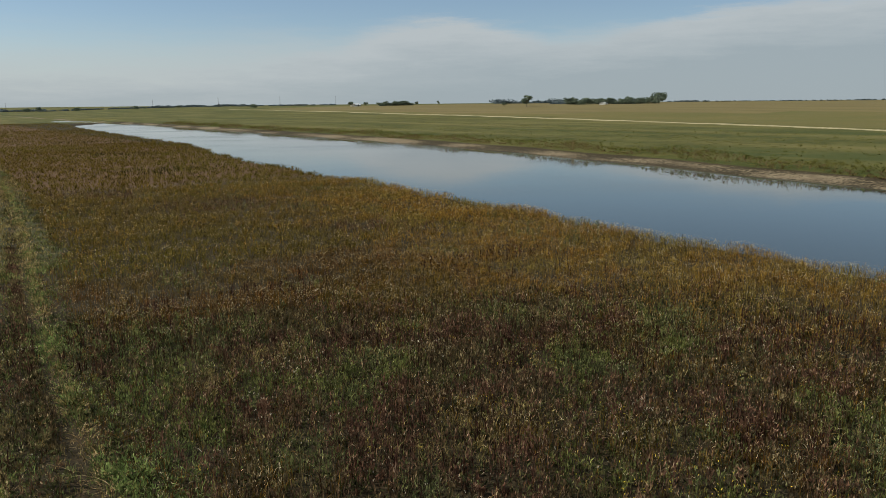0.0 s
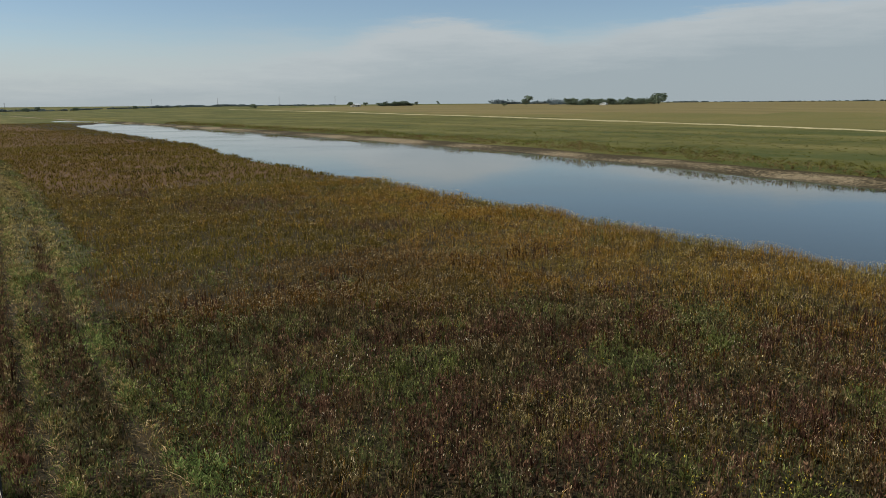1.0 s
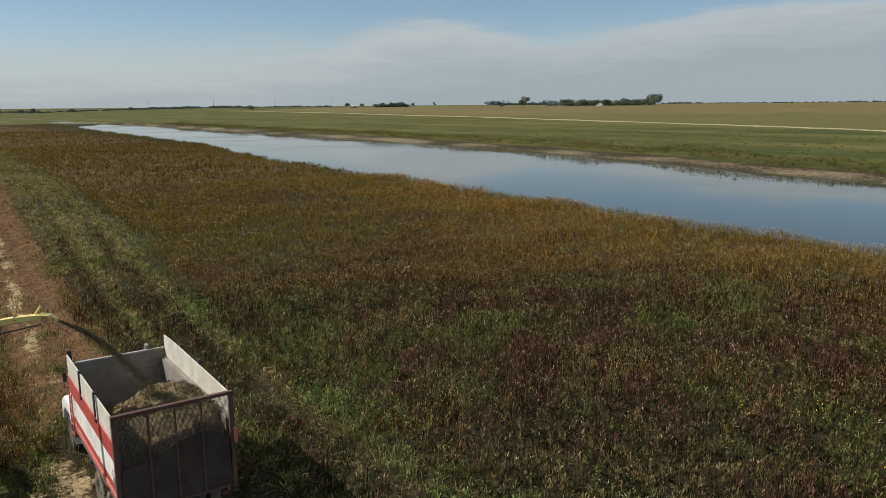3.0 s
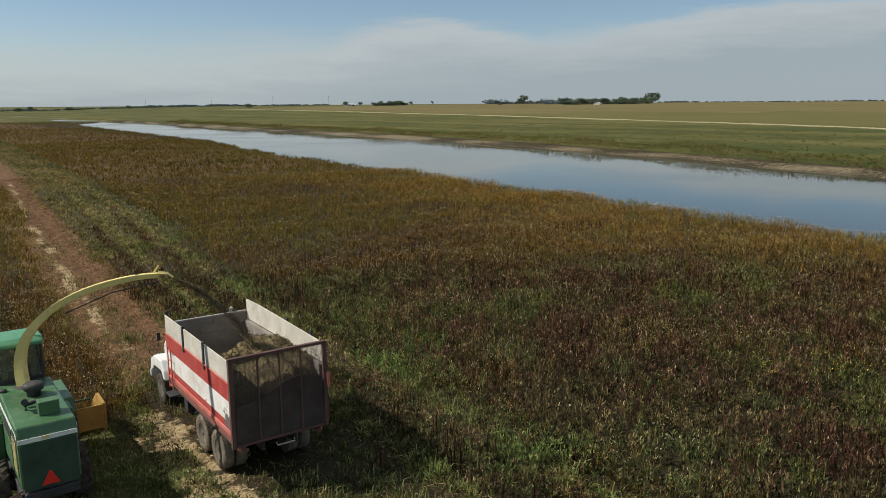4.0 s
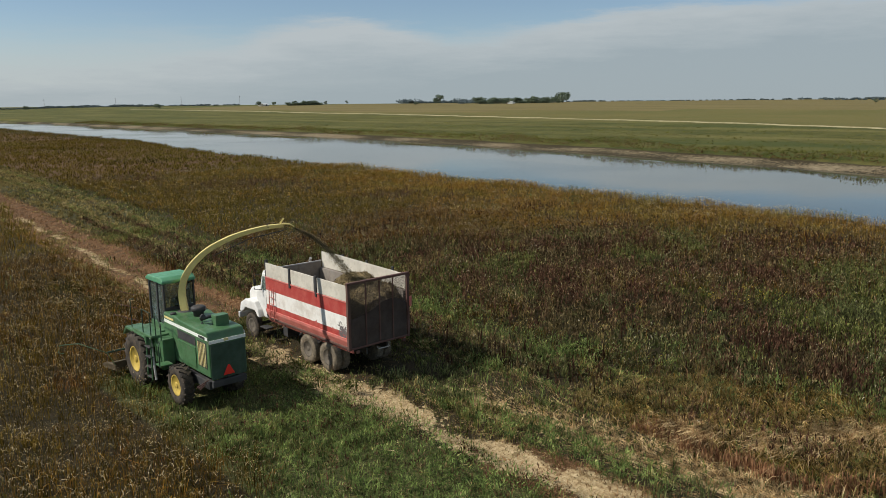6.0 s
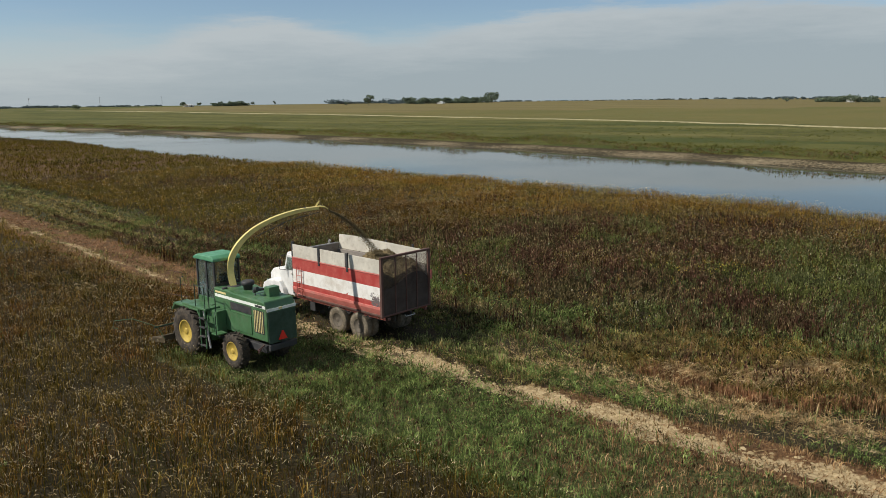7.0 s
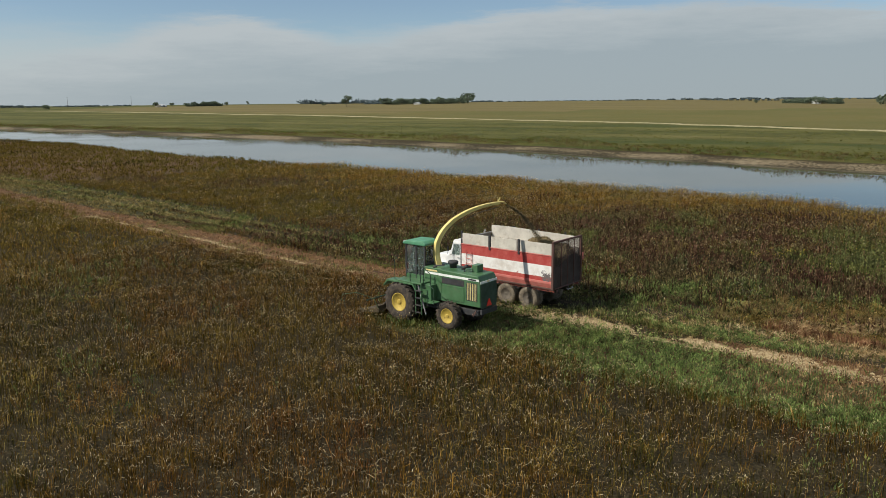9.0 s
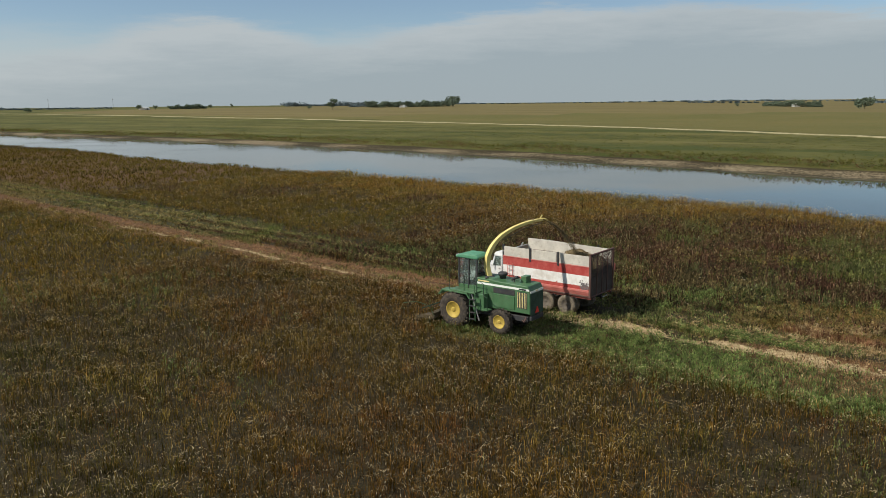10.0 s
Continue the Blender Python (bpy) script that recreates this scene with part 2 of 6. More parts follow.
def near_edge(y):
    return np.interp(y, NEAR_Y, NEAR_X) + 0.7 * np.sin(y * 0.21) + 0.5 * np.sin(y * 0.53 + 1)


def far_edge(y):
    return np.interp(y, FAR_Y, FAR_X) + 0.6 * np.sin(y * 0.17 + 2)


def step(a, b, v):
    t = np.clip((v - a) / (b - a), 0, 1)
    return t * t * (3 - 2 * t)


def waves(x, y, seed, scale):
    """A cheap smooth random field about 0, some -1 to 1."""
    r = np.random.RandomState(seed)
    out = 0
    for k in range(7):
        a, f, p = r.uniform(0, 6.283), scale * r.uniform(0.5, 2.0), r.uniform(0, 6.283)
        out = out + np.sin((x * np.cos(a) + y * np.sin(a)) * f + p) / 2.6
    return out


def bend(y):
    """How far the wheel tracks have swung over, ahead of the truck."""
    return np.interp(y, (10, 30, 60, 106, 200, 400), (0, 1.0, 3.2, 7.3, 14, 26))


def land(x, y):
    """Height of the ground."""
    n, f = near_edge(y), far_edge(y)
    open_w = step(2, 14, f - n)
    base = 0.05 * waves(x, y, 3, 0.35)
    far_z = np.interp(x - f, HILL_U, HILL_Z)
    right = np.minimum(far_z, 1.0) + np.maximum(far_z - 1.0, 0) * np.interp(y, (0, 80, 320), (0.5, 0.58, 1.0)) + 0.08 * waves(x, y, 5, 0.2) * step(6, 20, x - f)
    drop = step(-0.5, 2.6, x - n) * open_w
    z = base * (1 - drop) - 1.5 * drop
    w = step(-4.0, 0.0, x - f)
    z = np.where(x < f, z + (right - z) * w * w, right)
    z = z - 0.5 * step(480, 510, y) * step(760, 680, y) * np.exp(-((x - 112) / 60) ** 2) * (x < f)
    pool = ((x - 122) / 20) ** 2 + ((y - 581) / 34) ** 2
    z = z - np.where(y > 530, 1.3 * step(1.15, 0.85, pool) * (1 + np.maximum(z, 0)), 0)
    d = x - bend(y)
    ruts = np.exp(-((d + 1.35) / 0.28) ** 2) + np.exp(-((d - 1.0) / 0.28) ** 2)
    ruts = ruts * step(80, 30, y) * (1 - step(-1.5, 0.2, y) * step(9.5, 8, y))
    u = x - np.interp(y, OLD_Y, OLD_X)
    z = z - 0.12 * (np.exp(-((u + 0.05) / 0.25) ** 2) + np.exp(-((u + 2.55) / 0.25) ** 2)) * step(110, 70, y) * (u < 3)
    return z - 0.10 * ruts + 0.045 * (np.exp(-((d + 1.85) / 0.25) ** 2) + np.exp(-((d + 0.8) / 0.3) ** 2)) * step(80, 30, y)


def mesh_from(name, co, faces):
    """A mesh from arrays of places and of equal-sided faces."""
    me = bpy.data.meshes.new(name)
    k = faces.shape[1]
    me.vertices.add(len(co))
    me.vertices.foreach_set("co", np.ascontiguousarray(co, np.float32).ravel())
    me.loops.add(faces.size)
    me.loops.foreach_set("vertex_index", np.ascontiguousarray(faces, np.int32).ravel())
    me.polygons.add(len(faces))
    me.polygons.foreach_set("loop_start", np.arange(0, faces.size, k, dtype=np.int32))
    me.update(calc_edges=True)
    return me


def grid_faces(nx, ny):
    i, j = np.meshgrid(np.arange(nx - 1), np.arange(ny - 1))
    a = (j * nx + i).ravel()
    return np.stack([a, a + 1, a + 1 + nx, a + nx], 1)


def build_ground():
    g = np.geomspace
    xs = np.concatenate([-g(4500, 110, 14), np.arange(-100, -10, 4.0), np.arange(-10, 13, 0.25), np.arange(13, 36, 1.5), np.arange(36, 78, 1.0), np.arange(78, 142, 1.8), g(142, 4600, 40)])
    ys = np.concatenate([-g(3000, 70, 10), np.arange(-60, -24, 3.0), np.arange(-24, 20, 0.4), np.arange(20, 80, 0.8), np.arange(80, 660, 6.0), g(660, 4600, 22)])
    X, Y = np.meshgrid(xs, ys)
    co = np.stack([X, Y, land(X, Y)], -1).reshape(-1, 3)
    me = mesh_from("ground", co, grid_faces(len(xs), len(ys)))
    me.shade_smooth()
    x, y = X.ravel(), Y.ravel()
    d = x - bend(y)
    n, f = near_edge(y), far_edge(y)
    lx, rx = np.interp(y, CUT_LY, CUT_LX), np.interp(y, CUT_RY, CUT_RX)
    behind = step(9, 5, y)
    cut = step(-0.4, 0.4, x - np.where(y < 7, -7.2, lx)) * step(0.6, -0.6, x - rx)
    # bare earth: the wheel rut behind the truck, the pale line ahead, mud along the far shore
    wander = 0.12 * np.sin(y * 0.9) + 0.1 * np.sin(y * 2.3 + 1)
    sand = (0.9 + 0.25 * waves(x, y, 15, 2.2)) * np.exp(-((d + 1.5 + wander) / (0.74 + 0.18 * np.sin(y * 0.7 + 2))) ** 2) * step(8, 4, y)
    sand = np.maximum(sand, (0.5 + 0.3 * waves(x, y, 18, 1.4)) * np.exp(-((x + 1.75) / 0.75) ** 2) * step(-3, -1, y) * step(7, 4.5, y))
    sand = np.maximum(sand, (0.56 + 0.2 * waves(x, y, 16, 0.9)) * np.exp(-((d + 0.55 + 0.15 * np.sin(y * 0.8) - 0.015 * np.maximum(y - 10, 0)) / 0.45) ** 2) * step(9, 14, y) * step(160, 70, y))
    sand = np.maximum(sand, (0.56 + 0.2 * waves(x, y, 17, 1.3)) * np.exp(-((d - 1.0) / 0.45) ** 2) * step(2, -3, y))
    sand = np.maximum(sand, 0.72 * step(0.2, 1.5, x - f + 1.5) * step(5.6, 3.2, x - f) * (0.8 + 0.3 * waves(x, y, 9, 0.3)))
    green = np.full(x.shape, 0.15)
    strip = step(1.0, 2.4, d - 0.3) * step(9, 16, y) + step(-2.0, -2.6, x) * behind + step(1.8, 2.6, x) * behind * 0.8
    ox = np.interp(y, OLD_Y, OLD_X)
    old = np.exp(-((x - ox - 0.3) / 0.25) ** 2) + np.exp(-((x - ox + 2.2) / 0.25) ** 2)
    trod = np.exp(-((x - ox + 0.2) / 0.25) ** 2) + np.exp(-((x - ox + 2.7) / 0.25) ** 2)
    sand = np.maximum(sand, (0.26 + 0.16 * waves(x, y, 19, 1.2)) * np.clip(old, 0, 1) * step(100, 60, y))
    green = np.maximum(green, cut * np.clip(strip, 0, 1) * np.where(y > 10, 0.5, 0.72) * (1 - np.clip(trod * (0.45 + 0.55 * step(55, 32, y)) * step(130, 90, y), 0, 1)))
    field = 0.5 * step(3.0, 6.0, x - f) * (x > n)
    field = np.maximum(field, 0.13 * step(-2.3, -1.6, d) * step(2.8, 2.0, d) * step(7, 11, y) * (x < 40))
    field = np.maximum(field, 0.13 * step(-6.6, -5.6, x + 0.25 * y + 2.5) * step(0.0, -0.6, x) * step(-4, -9, y) * (y > -40))
    field = np.maximum(field, 0.08 * step(55, 90, y) * (x < n))
    field = np.maximum(field, 0.5 * step(470, 540, y))
    road_x = np.interp(y, ROAD_Y, ROAD_X)
    field = np.where(x > road_x, np.where(x > road_x + np.interp(y, (0, 100, 250, 400), (230, 150, 60, 15)), 1.0, 0.9), field)
    field = np.where(y > 820, 0.5, field)
    col = me.color_attributes.new("zone", "FLOAT_COLOR", "POINT")
    col.data.foreach_set("color", np.stack([np.clip(sand, 0, 1), np.clip(green, 0, 1), field, np.where(x > 60, 0.0, 1.0) * np.where(y > 470, 0.0, 1.0)], 1).astype(np.float32).ravel())
    me.materials.append(GROUND)
    ob = new("ground", me)
    return tagged(ob, "flat marshy ground with sandy wheel ruts, rising beyond the water", "ground", kind="structure")


ROAD_Y, ROAD_X = (-400, -60, 15, 85, 142, 236, 300, 350, 534, 900), (60, 148, 187, 224, 243, 260, 271, 280, 305, 345)
build_ground()


def build_water():
    ys = np.arange(-90, 640, 6.0)
    xs = np.linspace(34, 148, 24)
    X, Y = np.meshgrid(xs, ys)
    co = np.stack([X, Y, np.full_like(X, WATER_Z)], -1).reshape(-1, 3)
    me = mesh_from("water", co, grid_faces(len(xs), len(ys)))
    me.materials.append(WATER)
    tagged(new("water", me), "still grey-blue water of a long straight channel", "water", kind="structure")


build_water()


def build_road():
    m = Mat("gravel", rough=0.95, spec=0.2)
    m.color(m.mix(m.span(m.noise(0.6, 6, 0.6), 0.35, 0.65), (0.22, 0.19, 0.1), (0.34, 0.295, 0.17)))
    m.bump(m.noise(6, 5), 0.3, 0.03)
    y = np.concatenate([np.arange(-300, 540, 8.0), np.arange(540, 900, 30.0)])
    x = np.interp(y, ROAD_Y, ROAD_X)
    k = np.ones(9) / 9
    x = np.convolve(np.pad(x, 4, mode="edge"), k, "valid")
    across = np.array([-1.5, -0.6, 0.6, 1.5])
    lift = np.array([-0.1, 0.3, 0.3, -0.1])
    X = x[:, None] + across[None]
    Y = np.repeat(y[:, None], 4, 1)
    Z = land(X, Y) + lift[None]
    me = mesh_from("road", np.stack([X, Y, Z], -1).reshape(-1, 3), grid_faces(4, len(y)))
    me.materials.append(m.m)
    tagged(new("road", me), "pale gravel farm road on a low bank across the pasture", "road", kind="structure")


build_road()


# ---- plants ----
def blades(name, x, y, h, per, width, spread, droop, seed, mat, label, category="grass", low=0.0, toward=None):
    """Tufts at x, y of height h: per blades each, leaning out and drooping at the tip; one mesh."""
    r = np.random.RandomState(seed)
    n = len(x) * per
    X, Y, H = np.repeat(x, per), np.repeat(y, per), np.repeat(h, per) * r.uniform(0.55, 1.1, n)
    a = r.uniform(0, 2 * np.pi, n) if toward is None else toward + r.normal(0, 0.35, n)
    off = r.uniform(0, 0.14, n) * (1 + 2 * spread)
    b = a + r.uniform(-0.6, 0.6, n)
    bx, by = X + off * np.cos(b), Y + off * np.sin(b)
    bz = land(bx, by) - 0.03 + low
    lean = np.abs(r.normal(0, spread, n)) * H
    dx, dy = np.cos(a), np.sin(a)
    w = width * r.uniform(0.6, 1.4, n)
    t = r.uniform(0, 2 * np.pi, n)
    wx, wy = np.cos(t) * w / 2, np.sin(t) * w / 2
    dr = r.uniform(0.2, 1.0, n) * droop
    co = np.empty((n, 5, 3), np.float32)
    for k, (u, v, side) in enumerate(((0, 0, -0.8), (0, 0, 0.8), (0.45, 0.72, -1), (0.45, 0.72, 1), (1.0, 1.0, 0))):
        co[:, k, 0] = bx + dx * lean * u + wx * side
        co[:, k, 1] = by + dy * lean * u + wy * side
        co[:, k, 2] = bz + H * v
    co[:, 4, 0] += dx * dr * H
    co[:, 4, 1] += dy * dr * H
    co[:, 4, 2] -= dr * H * 0.75
    i = np.arange(n)[:, None] * 5
    f = np.concatenate([i + np.array([[0, 1, 3]]), i + np.array([[0, 3, 2]]), i + np.array([[2, 3, 4]])])
    me = mesh_from(name, co.reshape(-1, 3), f)
    me.materials.append(mat)
    return tagged(new(name, me), label, category, kind="stuff")


def leafy(name, x, y, h, leaves, size, seed, mat, label, category="plants", rising=0.9, girth=1.0, first=0.12, slim=1.0):
    """Weeds at x, y: short leaves set up an unseen stem from the share first of its height, held more or less upright; one mesh."""
    r = np.random.RandomState(seed)
    n = len(x) * leaves
    X, Y, H = np.repeat(x, leaves), np.repeat(y, leaves), np.repeat(h, leaves)
    up = r.uniform(first, 1.0, n)
    a = r.uniform(0, 2 * np.pi, n)
    reach = girth * (0.03 + 0.13 * r.uniform(0, 1, n)) * (1.25 - 0.9 * up)
    cx, cy = X + reach * np.cos(a), Y + reach * np.sin(a)
    cz = land(X, Y) + H * up
    length = size * r.uniform(0.6, 1.4, n)
    rise = np.clip(r.normal(rising, 0.35, n), -0.3, 1.5)
    lx, ly, lz = np.cos(a) * np.cos(rise) * length, np.sin(a) * np.cos(rise) * length, np.sin(rise) * length
    b = a + np.pi / 2 + r.normal(0, 0.5, n)
    w = slim * length * r.uniform(0.09, 0.18, n)
    wx, wy, wz = np.cos(b) * w, np.sin(b) * w, r.normal(0, 0.4, n) * w
    c = np.stack([cx, cy, cz], 1)
    along, across = np.stack([lx, ly, lz], 1), np.stack([wx, wy, wz], 1)
    co = np.stack([c, c + 0.45 * along + across, c + along, c + 0.45 * along - across], 1).astype(np.float32)
    i = np.arange(n)[:, None] * 4
    me = mesh_from(name, co.reshape(-1, 3), i + np.array([[0, 1, 2, 3]]))
    me.materials.append(mat)
    return tagged(new(name, me), label, category, kind="stuff")


def scatter(x0, x1, y0, y1, per_m2, seed):
    r = np.random.RandomState(seed)
    n = int((x1 - x0) * (y1 - y0) * per_m2)
    return r.uniform(x0, x1, n), r.uniform(y0, y1, n), r


SEDGE = leaf_mat("sedge", [(0.0, (0.026, 0.015, 0.004)), (0.45, (0.089, 0.050, 0.010)), (0.72, (0.184, 0.095, 0.019)), (0.88, (0.259, 0.138, 0.032)), (0.97, (0.335, 0.217, 0.080))],
                 patch=0.09, patch_stops=[(0.0, (0.028, 0.021, 0.005)), (0.45, (0.092, 0.064, 0.011)), (0.75, (0.184, 0.119, 0.022)), (0.97, (0.389, 0.276, 0.093))],
                 spot=[(0.0, (0.032, 0.014, 0.005)), (0.45, (0.119, 0.053, 0.015)), (0.75, (0.238, 0.101, 0.030)), (0.97, (0.454, 0.265, 0.093))], through=0.35)
REED = leaf_mat("gold_reed", [(0.0, (0.048, 0.030, 0.006)), (0.4, (0.182, 0.106, 0.017)), (0.75, (0.321, 0.175, 0.028)), (0.95, (0.503, 0.350, 0.101))],
                patch=0.15, patch_stops=[(0.0, (0.048, 0.038, 0.007)), (0.5, (0.171, 0.122, 0.020)), (0.95, (0.406, 0.307, 0.084))],
                spot=[(0.0, (0.054, 0.021, 0.006)), (0.5, (0.236, 0.106, 0.022)), (0.95, (0.492, 0.276, 0.076))], through=0.35)
PURPLE = leaf_mat("dark_weed", [(0.0, (0.025, 0.012, 0.008)), (0.45, (0.098, 0.050, 0.031)), (0.8, (0.208, 0.113, 0.068)), (0.97, (0.472, 0.317, 0.193))],
                  patch=0.35, patch_stops=[(0.0, (0.028, 0.022, 0.010)), (0.45, (0.108, 0.084, 0.038)), (0.8, (0.215, 0.166, 0.077)), (0.97, (0.528, 0.424, 0.221))], through=0.35)
FARSEDGE = leaf_mat("far_sedge", [(0.0, (0.052, 0.037, 0.008)), (0.5, (0.114, 0.080, 0.014)), (0.85, (0.176, 0.122, 0.024)), (0.97, (0.285, 0.213, 0.056))], through=0.4,
                    patch=0.03, patch_stops=[(0.0, (0.052, 0.046, 0.008)), (0.5, (0.116, 0.094, 0.015)), (0.85, (0.176, 0.137, 0.026)), (0.97, (0.285, 0.229, 0.060))])
GREEN = leaf_mat("green_weed", [(0.0, (0.029, 0.037, 0.012)), (0.5, (0.125, 0.138, 0.038)), (0.85, (0.219, 0.227, 0.068)), (0.97, (0.376, 0.346, 0.139))], through=0.35,
                 patch=0.3, patch_stops=[(0.0, (0.035, 0.048, 0.019)), (0.5, (0.125, 0.138, 0.053)), (0.85, (0.199, 0.207, 0.085)), (0.97, (0.418, 0.389, 0.181))])
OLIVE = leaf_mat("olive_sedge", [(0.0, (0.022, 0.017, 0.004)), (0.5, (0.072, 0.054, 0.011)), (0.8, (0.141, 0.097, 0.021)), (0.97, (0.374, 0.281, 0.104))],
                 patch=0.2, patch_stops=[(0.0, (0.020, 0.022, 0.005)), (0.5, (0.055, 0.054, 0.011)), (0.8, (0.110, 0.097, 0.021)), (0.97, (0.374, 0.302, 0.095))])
BLONDE = leaf_mat("blonde_grass", [(0.0, (0.090, 0.070, 0.023)), (0.5, (0.250, 0.190, 0.070)), (0.95, (0.450, 0.361, 0.153))], through=0.4)
LUSH = leaf_mat("lush_grass", [(0.0, (0.045, 0.065, 0.022)), (0.5, (0.155, 0.21, 0.062)), (0.85, (0.26, 0.325, 0.1)), (0.97, (0.5, 0.47, 0.2))], through=0.35)
STRAW = leaf_mat("straw", [(0.0, (0.16, 0.095, 0.04)), (0.5, (0.4, 0.275, 0.135)), (0.95, (0.64, 0.5, 0.28))])
DRY = leaf_mat("dry_red_grass", [(0.0, (0.1, 0.05, 0.025)), (0.5, (0.28, 0.165, 0.08)), (0.85, (0.43, 0.285, 0.145)), (0.97, (0.6, 0.46, 0.25))])
STUBBLE = leaf_mat("stubble", [(0.0, (0.06, 0.026, 0.012)), (0.5, (0.16, 0.075, 0.03)), (0.95, (0.34, 0.19, 0.09))])
STALK = leaf_mat("red_stalk", [(0.0, (0.086, 0.037, 0.021)), (0.5, (0.258, 0.133, 0.068)), (0.85, (0.401, 0.236, 0.125)), (0.97, (0.554, 0.431, 0.230))])
COMB = leaf_mat("combed_olive", [(0.0, (0.068, 0.051, 0.015)), (0.5, (0.231, 0.162, 0.045)), (0.85, (0.427, 0.300, 0.091)), (0.97, (0.769, 0.570, 0.227))], through=0.35)
TIP = leaf_mat("dry_tip", [(0.0, (0.33, 0.22, 0.1)), (0.5, (0.5, 0.39, 0.22)), (0.95, (0.68, 0.58, 0.38))])
FLOWER = leaf_mat("yellow_flower", [(0.0, (0.4, 0.29, 0.02)), (0.95, (0.62, 0.5, 0.07))])
SEEDHEAD = leaf_mat("pale_seed_head", [(0.0, (0.34, 0.28, 0.17)), (0.95, (0.62, 0.56, 0.42))])
DOCK = leaf_mat("dead_dock", [(0.0, (0.07, 0.04, 0.02)), (0.6, (0.15, 0.09, 0.045)), (0.95, (0.26, 0.18, 0.09))])
BUSH = leaf_mat("shrub_leaf", [(0.0, (0.055, 0.063, 0.014)), (0.6, (0.121, 0.13, 0.030)), (0.95, (0.2, 0.19, 0.055))], through=0.4, patch=0.08,
                patch_stops=[(0.0, (0.077, 0.074, 0.018)), (0.6, (0.154, 0.142, 0.035)), (0.95, (0.220, 0.179, 0.060))])


def standing(x, y, pad=0.0):
    """Where the crop still stands: off the swath, off the machines, short of the water."""
    lx, rx = np.interp(y, CUT_LY, CUT_LX), np.interp(y, CUT_RY, CUT_RX)
    wob = 0.25 * waves(x, y, 21, 1.6)
    lane = (x > np.where(y < 6.2, np.interp(y, (-12, -8, -2, 1, 6), (-7.1, -6.9, -6.5, -6.3, -6.25)), lx) + wob - pad) & (x < rx + wob + pad)
    ox = np.interp(y, OLD_Y, OLD_X) + 0.1 * np.sin(y * 0.7)
    track = (np.abs(x - ox - 0.1) < 0.46 + 0.2 * wob) | (np.abs(x - ox + 2.4) < 0.42 + 0.2 * wob)
    return ~lane & ~(track & (y < 90)) & (x < near_edge(y) + 0.4)


WEED_X, WEED_Y = (4, 7.4, 11.7, 19, 28, 34, 40, 46), (26, 23, 20.5, 16.5, 13, 10.3, 7, 2)


def dark_share(x, y):
    """Share of dark weeds: the middle ground beside the truck, up to a ragged border with the reeds."""
    v = 0.75 * waves(x, y, 31, 0.16) + 0.35 * waves(x, y, 32, 0.5)
    core = step(2, 6, x) * step(1.6, -1.6, y - np.interp(x, WEED_X, WEED_Y) + 1.5 * waves(x, y, 34, 0.35)) * step(41, 33, x + 2 * waves(x, y, 35, 0.3))
    clump = 0
    for cx, cy, a, b in ((49, 212, 16, 9), (35, 103, 10, 7), (29, 57, 7, 5), (32, 37, 5, 3.5), (22, 75, 5, 4), (41, 150, 8, 6)):
        u, w = (x - cx) * 0.8 - (y - cy) * 0.6, (x - cx) * 0.6 + (y - cy) * 0.8
        clump = np.maximum(clump, np.exp(-(u / a) ** 2 - (w / b) ** 2))
    return np.clip(core * (0.66 + 0.45 * v) + 1.1 * clump * (0.75 + 0.4 * waves(x, y, 33, 0.8)), 0, 1)


def green_share(x, y):
    v = 0.6 * waves(x, y, 41, 0.3) + 0.6 * waves(x, y, 42, 0.9)
    base = np.interp(x, (3, 8, 13, 22, 30, 36), (0.3, 0.22, 0.0, -0.2, -0.45, -0.9)) + 0.34 * step(2, -5, y) * step(34, 28, x) * step(5, 10, x)
    beside = step(1.8, 2.6, x) * step(9.5, 6.5, x + 1.2 * waves(x, y, 43, 0.5)) * step(9, 6, y) * step(-9, -5, y)
    base = base + 0.55 * beside
    near = step(2, 3, x) * step(30, 13, y + 0.5 * x) * step(-0.3, 0.5, v + base)
    return np.clip(0.85 * near + 0.3 * step(0.6, 1.2, v), 0, 1)


def nearby(x, y):
    """The stretch of the plan that is passed close by; the crop thins out beyond it."""
    return (y + 1.24 * x > -35) & (x > np.minimum(-36 + 0.404 * (y + 17), -7 + 0.11 * (y + 15))) & (y > -15.5 + 0.13 * x)


def low_weeds(x, y):
    """How far the plants stay low: between and beside the old wheelings."""
    u = x - np.interp(y, OLD_Y, OLD_X)
    return step(-4.4, -3.2, u) * step(2.0, 1.2, u) * step(60, 36, y)


